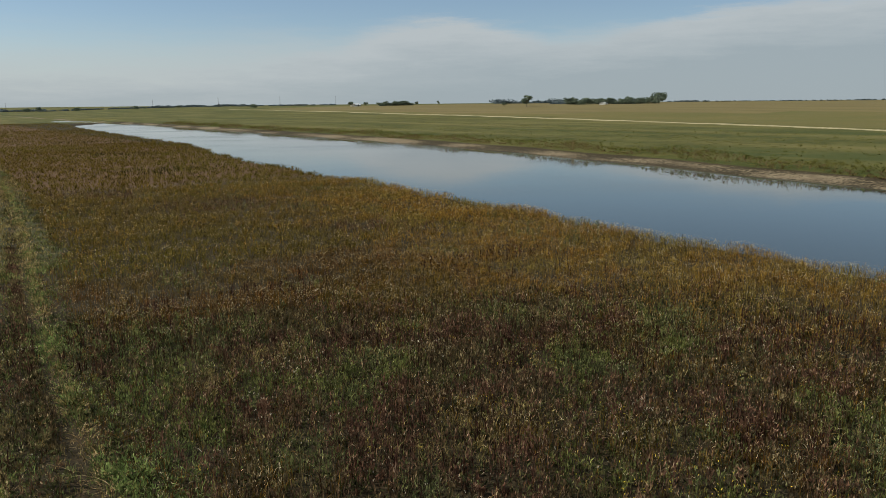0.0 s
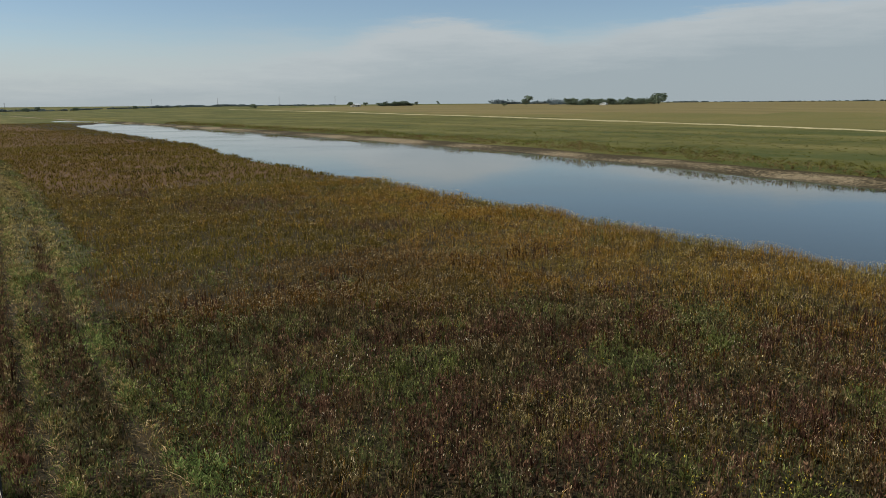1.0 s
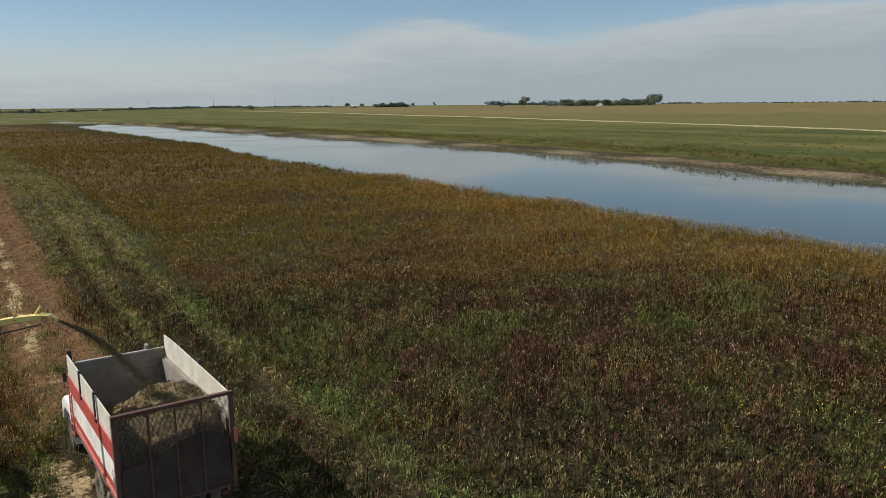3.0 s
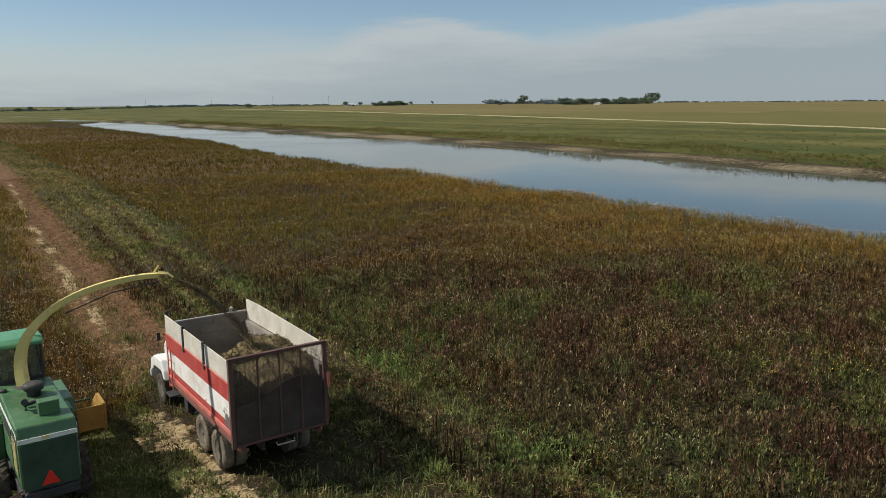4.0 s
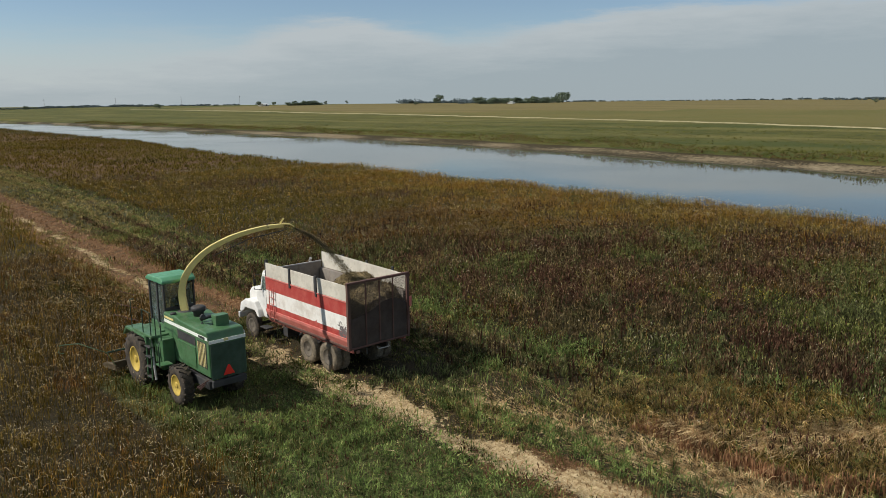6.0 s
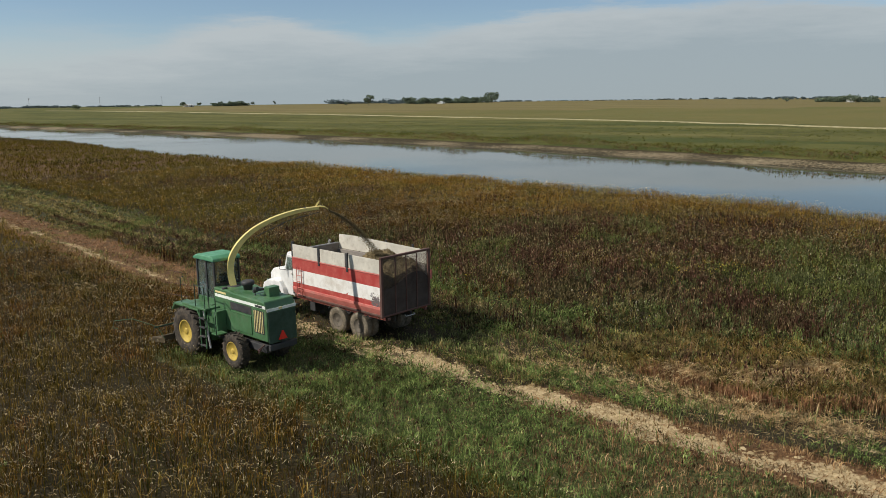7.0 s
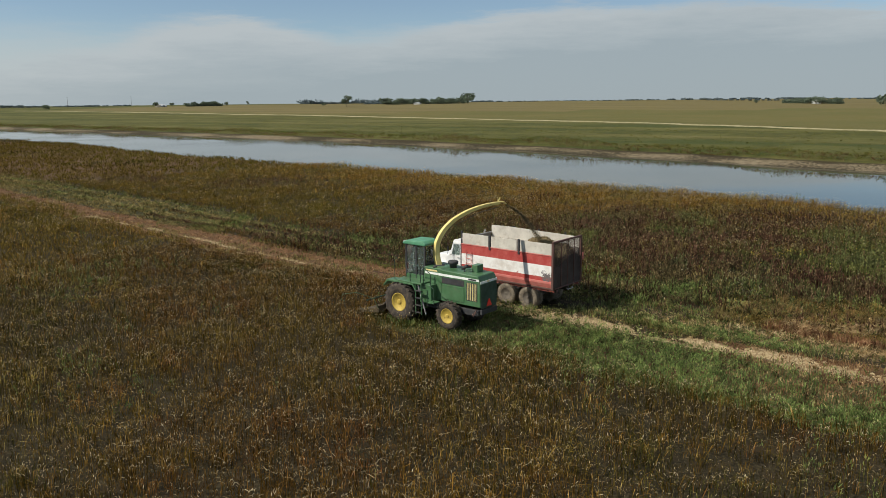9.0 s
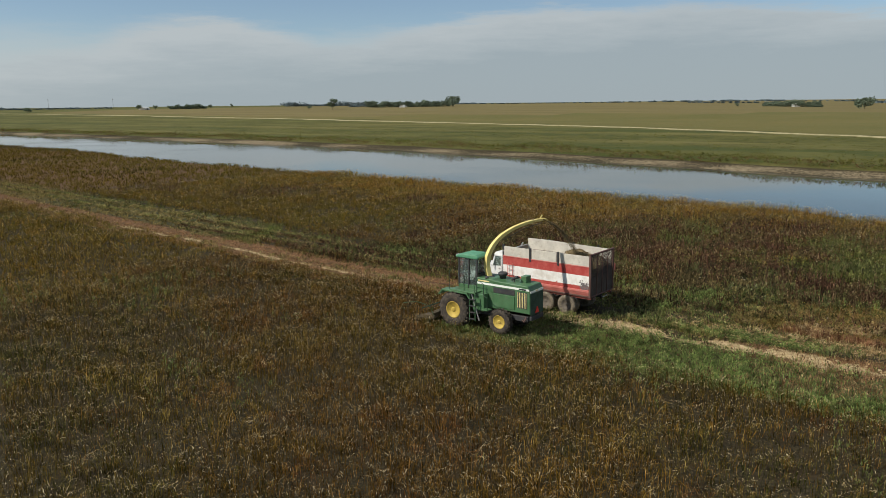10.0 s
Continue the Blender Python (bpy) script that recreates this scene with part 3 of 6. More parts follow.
def plant_field():
    pick = np.random.RandomState(7)
    kinds = {"sedge": [], "gold": [], "dark": [], "green": [], "lush": [], "olive": [], "blonde": []}
    for x0, x1, y0, y1, rho, lod in ((-32, -5, -20, 30, 21, 0), (-5, 30, -20, 22, 25, 0), (30, 49, -20, 22, 13, 0), (-5, 49, 22, 30, 14, 0), (-24, 52, 30, 78, 6.5, 1), (-12, 76, 78, 200, 2.2, 2), (8, 80, 200, 340, 1.0, 2), (20, 90, 340, 520, 0.4, 2)):
        x, y, r = scatter(x0, x1, y0, y1, rho, 50 + lod + int(rho * 2))
        ok = standing(x, y) & (nearby(x, y) | (pick.uniform(0, 1, len(x)) < 0.12))
        if lod == 0:
            weeds = step(3, 6, x) * step(2, -2, y - np.interp(x, WEED_X, WEED_Y))
            ok &= pick.uniform(0, 1, len(x)) < np.clip(0.85 + 0.05 * weeds + 0.25 * waves(x, y, 110, 5.5), 0.15, 1)
        x, y = x[ok], y[ok]
        u = pick.uniform(0, 1, len(x))
        gs, ds = green_share(x, y), dark_share(x, y)
        if lod == 2:
            gs, ds = gs * 0, np.maximum(ds, 0.25 * step(0.6, 0.9, waves(x, y, 61, 0.06)))
        low = low_weeds(x, y)
        u_old = x - np.interp(y, OLD_Y, OLD_X)
        right = low * step(0.2, 0.5, u_old)
        gs, ds = np.maximum(gs * (1 - low), np.maximum(0.5 * right, 0.3 * low)), np.maximum(ds * (1 - low), 0.75 * low * (1 - right))
        gold = step(22, 36, x + 5 * waves(x, y, 51, 0.12)) * step(90, 30, y) + 0.4 * step(-7, 0, x - near_edge(y)) + (0.25 + 0.25 * waves(x, y, 52, 0.05) if lod == 2 else 0.18 if lod == 1 else 0.0)
        k = np.where(u < gs * 0.9, 3, np.where(u < gs * 0.9 + ds * (1 - gs), 2, np.where(pick.uniform(0, 1, len(x)) < gold, 1, 0)))
        lush = (k == 3) & (pick.uniform(0, 1, len(x)) < step(12, 5, x) * np.clip(0.35 + 0.25 * step(10, 6, y) + 0.9 * waves(x, y, 45, 0.6), 0, 1))
        k = np.where(lush, 4, k)
        if lod == 0:
            k = np.where((k == 0) & (x < -5) & (pick.uniform(0, 1, len(x)) < np.clip(-0.45 + 0.9 * waves(x, y, 48, 0.35), 0, 0.22)), 1, k)
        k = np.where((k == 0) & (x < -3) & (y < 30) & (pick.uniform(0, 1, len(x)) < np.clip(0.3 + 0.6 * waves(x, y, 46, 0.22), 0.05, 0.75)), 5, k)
        k = np.where((k == 2) & (pick.uniform(0, 1, len(x)) < np.clip(-0.05 + 0.6 * waves(x, y, 47, 0.8), 0.03, 0.6)), 6, k)
        open_patch = step(2.2, 3.2, x) * step(10, 7, x) * step(9, 6, y) * step(-7, -4, y) * np.clip(0.1 + 0.6 * waves(x, y, 111, 0.8), 0, 0.6)
        k = np.where(((k == 2) | (k == 3)) & (lod == 0) & (pick.uniform(0, 1, len(x)) < open_patch), 6, k)
        for key, which in (("sedge", 0), ("gold", 1), ("dark", 2), ("green", 3), ("lush", 4), ("olive", 5), ("blonde", 6)):
            kinds[key].append((lod, x[k == which], y[k == which]))
    spec = {"sedge": (SEDGE, 0.72, "standing brown sedge and cattail crop with pale drooping leaf tips", "marsh_crop"),
            "gold": (REED, 0.85, "golden orange reeds thick along the channel", "reed_fringe"),
            "dark": (PURPLE, 0.72, "dark purplish seeding weeds in the uncut crop", "dark_weeds"),
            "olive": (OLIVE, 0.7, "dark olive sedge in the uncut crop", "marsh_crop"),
            "blonde": (BLONDE, 0.5, "pale seeding grass in small drifts among weeds", "pale_grass"),
            "green": (GREEN, 0.66, "patchy green weeds among the uncut crop", "green_weeds"),
            "lush": (LUSH, 0.5, "bright green weeds in soft clumps beside the truck", "lush_weeds")}
    for key, parts in kinds.items():
        mat, tall, label, name = spec[key]
        for lod, x, y in parts:
            if len(x) == 0:
                continue
            r = np.random.RandomState(90 + lod)
            h = tall * r.uniform(0.7, 1.15, len(x)) * (1 + 0.16 * waves(x, y, 71, 0.4) + (0.34 if key in ("dark", "green", "lush") else 0.14) * waves(x, y, 72, 2.2)) * (1 - 0.45 * low_weeds(x, y)) * (0.8 if lod == 2 else 1.0)
            if lod == 0 and key in ("dark", "green", "lush", "blonde"):
                h = h * np.exp(r.normal(0, 0.16, len(x)))
                leaves, size, rising, girth, first, slim = {"dark": (13, 0.135, 1.3, 0.55, 0.15, 0.95), "green": (13, 0.13, 1.2, 0.7, 0.1, 0.9), "lush": (17, 0.1, 1.1, 0.9, 0.1, 0.75), "blonde": (11, 0.13, 1.1, 0.9, 0.2, 0.7)}[key]
                leafy(name, x, y, h, leaves, size, 180 + lod, mat, label, "plants", rising, girth, first, slim)
                some = r.uniform(0, 1, len(x)) < 0.5
                blades("weed_stems", x[some], y[some], h[some] * 1.1, 2, 0.014, 0.16, 0.1, 100 + lod, mat, "thin upright stems among the weeds", "plants")
                some = r.uniform(0, 1, len(x)) < np.clip(-0.02 + 0.12 * waves(x, y, 49, 0.7), 0.015, 0.3)
                blades("pale_seed_heads", x[some], y[some], np.full(some.sum(), 0.07), 3, 0.024, 0.9, 0.4, 122, SEEDHEAD, "pale seed heads among the weeds", "plants", low=np.repeat(h[some] * 0.95, 3))
                continue
            per, w = ((5, 0.014), (5, 0.025), (3, 0.07))[lod]
            more = (1.0, 1.7, 1.7)[lod]
            if key == "sedge" and lod or key == "gold" and lod == 2:
                mat = FARSEDGE
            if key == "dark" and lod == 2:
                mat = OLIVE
            blades(name, x, y, h, per, w, {"sedge": 0.42, "olive": 0.42, "gold": 0.5, "dark": 0.28, "green": 0.36, "lush": 0.45, "blonde": 0.4}[key] * more, {"sedge": 0.6, "olive": 0.6, "gold": 0.8, "dark": 0.2, "green": 0.25, "lush": 0.3, "blonde": 0.3}[key], 100 + lod, mat, label, "crop" if key in ("sedge", "olive") else "plants")
            if lod < 2 and key in ("sedge", "gold", "olive"):
                some = r.uniform(0, 1, len(x)) < (0.6 if lod == 0 else 0.36)
                blades("dry_leaf_tips", x[some], y[some], h[some] * 0.1, 4, (0.0115, 0.022)[lod], 1.6, 1.0, 120 + lod, TIP, "pale dry leaf tips arching over the crop", "leaves", low=np.repeat(h[some] * 0.78, 4))

    # the crop goes on, thinner drawn, round the rest of the field
    x, y, r = scatter(-48, 44, -46, 4, 1.4, 58)
    ok = standing(x, y) & ~nearby(x, y)
    x, y = x[ok], y[ok]
    blades("marsh_crop", x, y, 0.7 * r.uniform(0.7, 1.15, len(x)), 6, 0.05, 0.6, 0.5, 104, SEDGE, "standing brown sedge and cattail crop with pale drooping leaf tips", "crop")


plant_field()


def plant_undergrowth():
    """Low leaves that close the ground between the tall weeds."""
    under = leaf_mat("undergrowth", [(0.0, (0.016, 0.018, 0.007)), (0.5, (0.052, 0.054, 0.02)), (0.85, (0.11, 0.11, 0.042)), (0.97, (0.2, 0.19, 0.08))])
    x, y, r = scatter(2.6, 36, -16, 25, 9, 174)
    keep = standing(x, y) & nearby(x, y) & (y < np.interp(x, WEED_X, WEED_Y) + 1)
    x, y = x[keep], y[keep]
    leafy("undergrowth", x, y, r.uniform(0.1, 0.3, len(x)), 8, 0.17, 175, under, "dark low leaves under the tall weeds", "plants", 0.6, 2.2, 0.1, 1.3)


plant_undergrowth()


def plant_bright_patches():
    """Small patches of fresh bright weeds beside the old wheel track."""
    r = np.random.RandomState(176)
    xs, ys = [], []
    for cx, cy, a, b, n in ((6.2, 4.6, 0.35, 1.1, 90), (6.5, 18.6, 0.4, 1.0, 70), (5.4, -3.2, 0.8, 0.5, 110)):
        xs.append(cx + r.normal(0, a, n))
        ys.append(cy + r.normal(0, b, n))
    x, y = np.concatenate(xs), np.concatenate(ys)
    leafy("bright_weeds", x, y, r.uniform(0.25, 0.5, len(x)), 18, 0.11, 177, LUSH, "fresh bright green weeds in a small patch", "plants", 0.8, 1.2, 0.1, 1.0)


plant_bright_patches()


def plant_spikes():
    """Dark upright seed stalks standing over the weeds."""
    x, y, r = scatter(2, 36, -15, 24, 3.4, 171)
    ok = standing(x, y) & (r.uniform(0, 1, len(x)) < np.clip(0.12 + 1.1 * waves(x, y, 172, 0.45), 0.04, 1) * (1 - 0.8 * green_share(x, y)))
    x, y = x[ok], y[ok]
    spike = leaf_mat("seed_stalk", [(0.0, (0.022, 0.011, 0.008)), (0.6, (0.058, 0.027, 0.018)), (0.95, (0.13, 0.066, 0.04))])
    blades("seed_stalks", x, y, r.uniform(0.6, 0.95, len(x)), 5, 0.026, 0.14, 0.04, 173, spike, "dark reddish seed stalks standing over the weeds", "plants")


plant_spikes()


def plant_flowers():
    r = np.random.RandomState(160)
    xs, ys = [], []
    for cx, cy, spread, n in ((16.5, -4.4, 0.9, 34), (18, -6.5, 1.6, 24), (12.5, -3.5, 1.8, 7), (21, -1, 3, 12), (9, 1.5, 2.5, 6), (16, 5, 5, 22), (22, -8, 3, 10), (6, -6, 2.0, 4)):
        xs.append(cx + r.normal(0, spread, n))
        ys.append(cy + r.normal(0, spread, n))
    x, y = np.concatenate(xs), np.concatenate(ys)
    blades("yellow_flowers", x, y, np.full(len(x), 0.05), 5, 0.022, 0.9, 0.4, 161, FLOWER, "small yellow flower heads in the weeds", "flowers", low=np.repeat(r.uniform(0.4, 0.7, len(x)), 5))


plant_flowers()


def plant_swath():
    """Regrowth on the cut ground: lush behind the machines, thin on the wheel tracks, stubble on the fresh strip."""
    x, y, r = scatter(-7.6, 12, -18, 40, 34, 77)
    d = x - bend(y)
    lane = ~standing(x, y, 0.3)
    wander = 0.12 * np.sin(y * 0.9) + 0.1 * np.sin(y * 2.3 + 1)
    ruts = np.exp(-((d + 1.5 + wander) / 0.55) ** 2) * step(8, 4, y) + 0.5 * np.exp(-((d - 1.0) / 0.3) ** 2) + 0.85 * np.exp(-((x + 1.75) / 0.75) ** 2) * step(-3, -1, y) * step(7, 4.5, y)
    brown = step(-2.0, -0.9, d) * step(2.5, 1.1, d) * step(7, 12, y)
    ox = np.interp(y, OLD_Y, OLD_X)
    old = 1.3 * (np.exp(-((x - ox + 0.15) / 0.24) ** 2) + np.exp(-((x - ox + 2.65) / 0.24) ** 2)) * step(50, 30, y)
    back = step(-6.5, -11, y + 0.6 * waves(x, y, 88, 0.7)) * step(-6.6, -5.6, x + 0.25 * y + 2.5)
    bald = 0.5 * step(0.5, 1.2, waves(x, y, 81, 1.1))
    keep = lane & (r.uniform(0, 1, len(x)) > np.clip(ruts + 0.8 * brown + old + bald * 0.7 + 0.62 * back, 0, 0.98))
    under = (np.abs(x) < 1.3) & (y > -0.2) & (y < 7.8) | (np.abs(x + 5.1) < 0.7) & (y > 0.5) & (y < 6)
    keep &= ~(under & (r.uniform(0, 1, len(x)) < 0.75))
    x, y = x[keep], y[keep]
    h = 0.27 * r.uniform(0.5, 1.4, len(x)) * (1 + 0.45 * waves(x, y, 82, 0.6)) * (1 + 0.5 * step(1.5, 3, x) * step(6, 0, y))
    edge = step(2.2, 0.6, np.interp(y, CUT_RY, CUT_RX) - x) * step(26, 32, y)
    lush = r.uniform(0, 1, len(x)) < np.clip(step(-1.5, -2.6, x) * 0.72 + step(1.4, 2.4, x) * step(8, 3, y) * 0.25 + 0.12 + 0.22 * edge, 0, 1) * (0.75 + 0.4 * waves(x, y, 85, 0.5))
    blades("green_regrowth", x[lush], y[lush], h[lush], 7, 0.018, 0.5, 0.3, 131, LUSH, "lush green regrowth behind the machines", "grass")
    pale = ~lush & (r.uniform(0, 1, len(x)) < np.clip(0.16 + 0.35 * waves(x, y, 86, 1.0) + 0.42 * step(8, 14, y) * np.maximum(step(24, 32, y), step(2.0, 1.0, x)) + 0.4 * step(2.2, 1.4, np.abs(x + 1.2)) * step(0, -2, y), 0, 0.85))
    brown = ~lush & ~pale & (r.uniform(0, 1, len(x)) < np.clip(0.2 + 0.5 * waves(x, y, 90, 0.5), 0, 0.7) * step(6, 12, y))
    dull = ~lush & ~pale & ~brown
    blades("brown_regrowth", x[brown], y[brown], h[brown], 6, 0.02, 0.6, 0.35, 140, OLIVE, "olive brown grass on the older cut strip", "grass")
    blades("green_regrowth", x[dull], y[dull], h[dull], 6, 0.022, 0.45, 0.25, 135, GREEN, "short dull green regrowth on the cut swath", "grass")
    blades("pale_regrowth", x[pale], y[pale], h[pale] * 0.8, 6, 0.02, 0.7, 0.3, 138, BLONDE, "pale half-dry grass on the cut swath", "grass")
    x, y, r = scatter(2, 27, 40, 230, 7, 78)
    lane = ~standing(x, y, 0.3)
    x, y = x[lane], y[lane]
    keep = r.uniform(0, 1, len(x)) < step(1.2, 3.2, x - bend(y))
    x, y = x[keep], y[keep]
    pick = r.uniform(0, 1, len(x)) + 0.3 * waves(x, y, 91, 0.25) - 0.35 * step(2.5, 0.8, np.interp(y, CUT_RY, CUT_RX) - x) + 0.1
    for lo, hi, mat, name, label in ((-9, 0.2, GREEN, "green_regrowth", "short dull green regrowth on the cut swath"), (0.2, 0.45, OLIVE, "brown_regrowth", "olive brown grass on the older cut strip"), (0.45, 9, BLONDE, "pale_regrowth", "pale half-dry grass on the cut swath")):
        some = (pick >= lo) & (pick < hi)
        blades(name, x[some], y[some], 0.27 * r.uniform(0.5, 1.4, some.sum()), 5, 0.045, 0.55, 0.25, 132, mat, label, "grass")
    x, y, r = scatter(-2.4, 8, -22, -3, 30, 79)
    p = step(0.6, 1.2, x) * step(2.2, 1.7, x) * np.interp(y, (-11, -7, -2), (1.5, 1.0, 0.0)) * np.clip(0.4 + 0.8 * waves(x, y, 83, 0.5), 0, 1)
    keep = r.uniform(0, 1, len(x)) < p
    x, y = x[keep], y[keep]
    blades("flattened_straw", x, y, 0.26 * r.uniform(0.5, 1.3, len(x)), 5, 0.018, 1.3, 0.3, 133, STRAW, "flattened pale straw beside the wheel track", "straw")
    # drier ground further back: red stubble, flattened rows of straw, a fringe of tall dry grass
    x, y, r = scatter(-7, 2.6, -18, -6, 50, 84)
    p = step(-6.5, -11, y + 0.6 * waves(x, y, 88, 0.7)) * step(-6.6, -5.6, x + 0.25 * y + 2.5) * (1 - np.exp(-((x + 1.5) / 0.6) ** 2)) * (~standing(x, y)) * step(-0.2, -0.6, x)
    keep = r.uniform(0, 1, len(x)) < 0.8 * p
    x, y = x[keep], y[keep]
    blades("dry_stubble", x, y, 0.2 * r.uniform(0.5, 1.4, len(x)), 5, 0.018, 0.5, 0.15, 191, DRY, "reddish dry stubble on the cut swath", "stubble")
    row = np.clip(waves(x * 1.0 - 0.55 * y, y * 0.08, 192, 1.6), 0, 1)
    keep = r.uniform(0, 1, len(x)) < row * 0.9
    blades("flattened_straw", x[keep], y[keep], 0.3 * r.uniform(0.6, 1.3, keep.sum()), 5, 0.018, 1.5, 0.3, 193, STRAW, "flattened rows of pale straw on the swath", "straw")
    x, y, r = scatter(2.2, 8, -17, -6, 22, 85)
    p = step(-6.5, -10, y - 0.35 * (x - 3) + 0.8 * waves(x, y, 89, 0.6)) * step(8, 5.5, x)
    keep = r.uniform(0, 1, len(x)) < 0.22 * p
    x, y = x[keep], y[keep]
    blades("dry_grass_fringe", x, y, 0.62 * r.uniform(0.6, 1.2, len(x)), 6, 0.016, 0.35, 0.35, 194, DRY, "tall reddish dry grass at the uncut edge", "grass")
    # a wall of reddish stalks left where the cutter turned, grass combed flat behind it, straw pressed along the second wheel line
    x, y, r = scatter(1.6, 4.2, -17, -8.2, 110, 96)
    edge = np.interp(y, (-17, -14.3, -12.9, -9.5, -8), (4.2, 3.0, 2.0, 1.9, 2.1)) + 0.15 * waves(x, y, 97, 2.0)
    keep = (x > edge) & (x < edge + 0.9 + 0.4 * waves(x, y, 98, 0.9))
    blades("stalk_wall", x[keep], y[keep], 0.5 * r.uniform(0.7, 1.15, keep.sum()), 4, 0.018, 0.14, 0.15, 197, STALK, "upright reddish cut stalks at the swath's edge", "stubble")
    x, y, r = scatter(2.6, 9.5, -15, -5.5, 42, 99)
    keep = (y < -5.5 - 0.15 * (x - 3) + 0.8 * waves(x, y, 100, 0.7)) & (x > np.interp(y, (-15, -12.9, -9.5, -6), (4.0, 2.9, 2.7, 2.6))) & (r.uniform(0, 1, len(x)) < step(9.5, 7.5, x))
    x, y = x[keep], y[keep]
    dry = r.uniform(0, 1, len(x)) < np.clip(0.45 + 0.5 * waves(x, y, 101, 0.8), 0.05, 0.9)
    for some, mat, name, label in ((~dry, COMB, "combed_grass", "olive grass combed over by the wind"), (dry, BLONDE, "combed_grass", "pale dry grass combed over by the wind")):
        blades(name, x[some], y[some], 0.44 * r.uniform(0.6, 1.2, some.sum()), 6, 0.016, 1.2, 0.7, 198, mat, label, "grass", toward=-2.3)
    y = r.uniform(-16, -4, 6200)
    x = np.interp(y, (-16, -12.8, -8.7, -4.6), (2.0, 1.6, 1.1, 0.75)) + r.normal(0, 0.28, len(y))
    blades("flattened_straw", x, y, 0.05 * r.uniform(0.6, 1.5, len(x)), 3, 0.03, 6.5, 0.2, 199, STRAW, "long pale straw pressed flat along the wheel line", "straw", toward=1.62)
    u = r.uniform(0, 1, 900)
    x, y = np.interp(u, (0, 0.35, 0.5, 1), (3.5, 3.3, 4.2, 7.0)), np.interp(u, (0, 0.35, 0.5, 1), (-9.3, -11.4, -11.8, -13.2))
    x, y = x + r.normal(0, 0.22, 900), y + r.normal(0, 0.25, 900)
    keep = waves(x, y, 106, 1.4) > -0.25
    blades("laid_straw", x[keep], y[keep], 0.16 * r.uniform(0.6, 1.4, keep.sum()), 7, 0.022, 3.0, 0.6, 200, STRAW, "pale straw blown over in loose swirls on the combed grass", "straw", 0.2, 3.0)
    y = r.uniform(-1.0, 7.5, 200)
    x = -1.5 - np.abs(r.normal(0, 0.6, 200))
    h = r.uniform(0.2, 0.45, 200)
    leafy("wheel_side_weeds", x, y, h, 14, 0.11, 181, GREEN, "dull green weeds standing beside the truck wheels", "weeds")
    x, y, r = scatter(-7.2, -1.7, -17, 2.5, 34, 86)
    keep = ~standing(x, y, 0.1) & (r.uniform(0, 1, len(x)) < np.clip(0.75 + 0.5 * waves(x, y, 103, 0.7) - 0.7 * step(-6.5, -11, y + 0.6 * waves(x, y, 88, 0.7)) * step(-6.6, -5.6, x + 0.25 * y + 2.5), 0.02, 1) * (1 - np.exp(-((x + 1.5) / 0.5) ** 2))) & (r.uniform(0, 1, len(x)) < np.where((np.abs(x + 5.1) < 0.7) & (y > 0.5), 0.2, 1.0))
    x, y = x[keep], y[keep]
    leafy("swath_herbs", x, y, r.uniform(0.12, 0.36, len(x)) * (1 + 0.4 * waves(x, y, 104, 1.2)), 13, 0.1, 183, LUSH, "lush green herbs thick behind the machines", "plants", 0.8, 1.1, 0.1, 0.9)
    x, y, r = scatter(-0.7, 1.0, -17, -2, 36, 88)
    keep = r.uniform(0, 1, len(x)) < np.clip(0.65 + 0.6 * waves(x, y, 105, 0.8), 0.1, 1)
    x, y = x[keep], y[keep]
    leafy("swath_herbs", x, y, r.uniform(0.12, 0.34, len(x)), 13, 0.1, 184, LUSH, "green herbs between the wheel ruts", "plants", 0.9, 1.0, 0.1, 0.8)
    x, y, r = scatter(-6.5, 0.6, -16, -1, 1.6, 87)
    blades("flattened_straw", x, y, 0.07 * r.uniform(0.5, 1.6, len(x)), 6, 0.02, 4.5, 0.2, 196, STRAW, "loose bundles of pale straw in the green swath", "straw", toward=2.4)
    x, y, r = scatter(-7, -1.9, -17, 1, 5, 83)
    leafy("swath_weeds", x, y, r.uniform(0.15, 0.4, len(x)), 12, 0.1, 182, PURPLE, "dark seeding weeds scattered in the green swath", "weeds")
    y = r.uniform(-17, 5, 1500)
    x = -1.5 - 0.12 * np.sin(y * 0.9) - 0.1 * np.sin(y * 2.3 + 1) + r.normal(0, 0.55, 1500)
    blades("rut_litter", x, y, 0.06 * r.uniform(0.5, 2.0, 1500), 3, 0.016, 2.2, 0.2, 195, STUBBLE, "dark stalk litter trodden into the rut", "straw")
    x, y, r = scatter(-8, 11, -22, 45, 14, 80)
    keep = ~standing(x, y, 0.2) & (r.uniform(0, 1, len(x)) < 0.4)
    x, y = x[keep], y[keep]
    blades("chopped_straw", x, y, 0.1 * r.uniform(0.5, 1.3, len(x)), 4, 0.016, 2.4, 0.2, 134, STRAW, "short chopped stalks scattered over the cut swath", "straw")
    y = r.uniform(-16, 70, 1700)
    side = np.where(r.uniform(0, 1, len(y)) < 0.5, 0.0, 2.5)
    x = np.interp(y, OLD_Y, OLD_X) - side + r.normal(0.34, 0.13, len(y))
    blades("flattened_straw", x, y, 0.2 * r.uniform(0.5, 1.3, len(x)), 5, 0.022, 1.6, 0.3, 137, STRAW, "flattened pale grass in old wheel tracks", "straw")
    # dark-coloured weeds stand in for shade along each old track's left side
    y = r.uniform(8, 46, 2200)
    x = np.interp(y, OLD_Y, OLD_X) - np.where(r.uniform(0, 1, len(y)) < 0.5, 0.0, 2.5) - 0.6 + r.normal(0, 0.15, len(y))
    far = y > 45
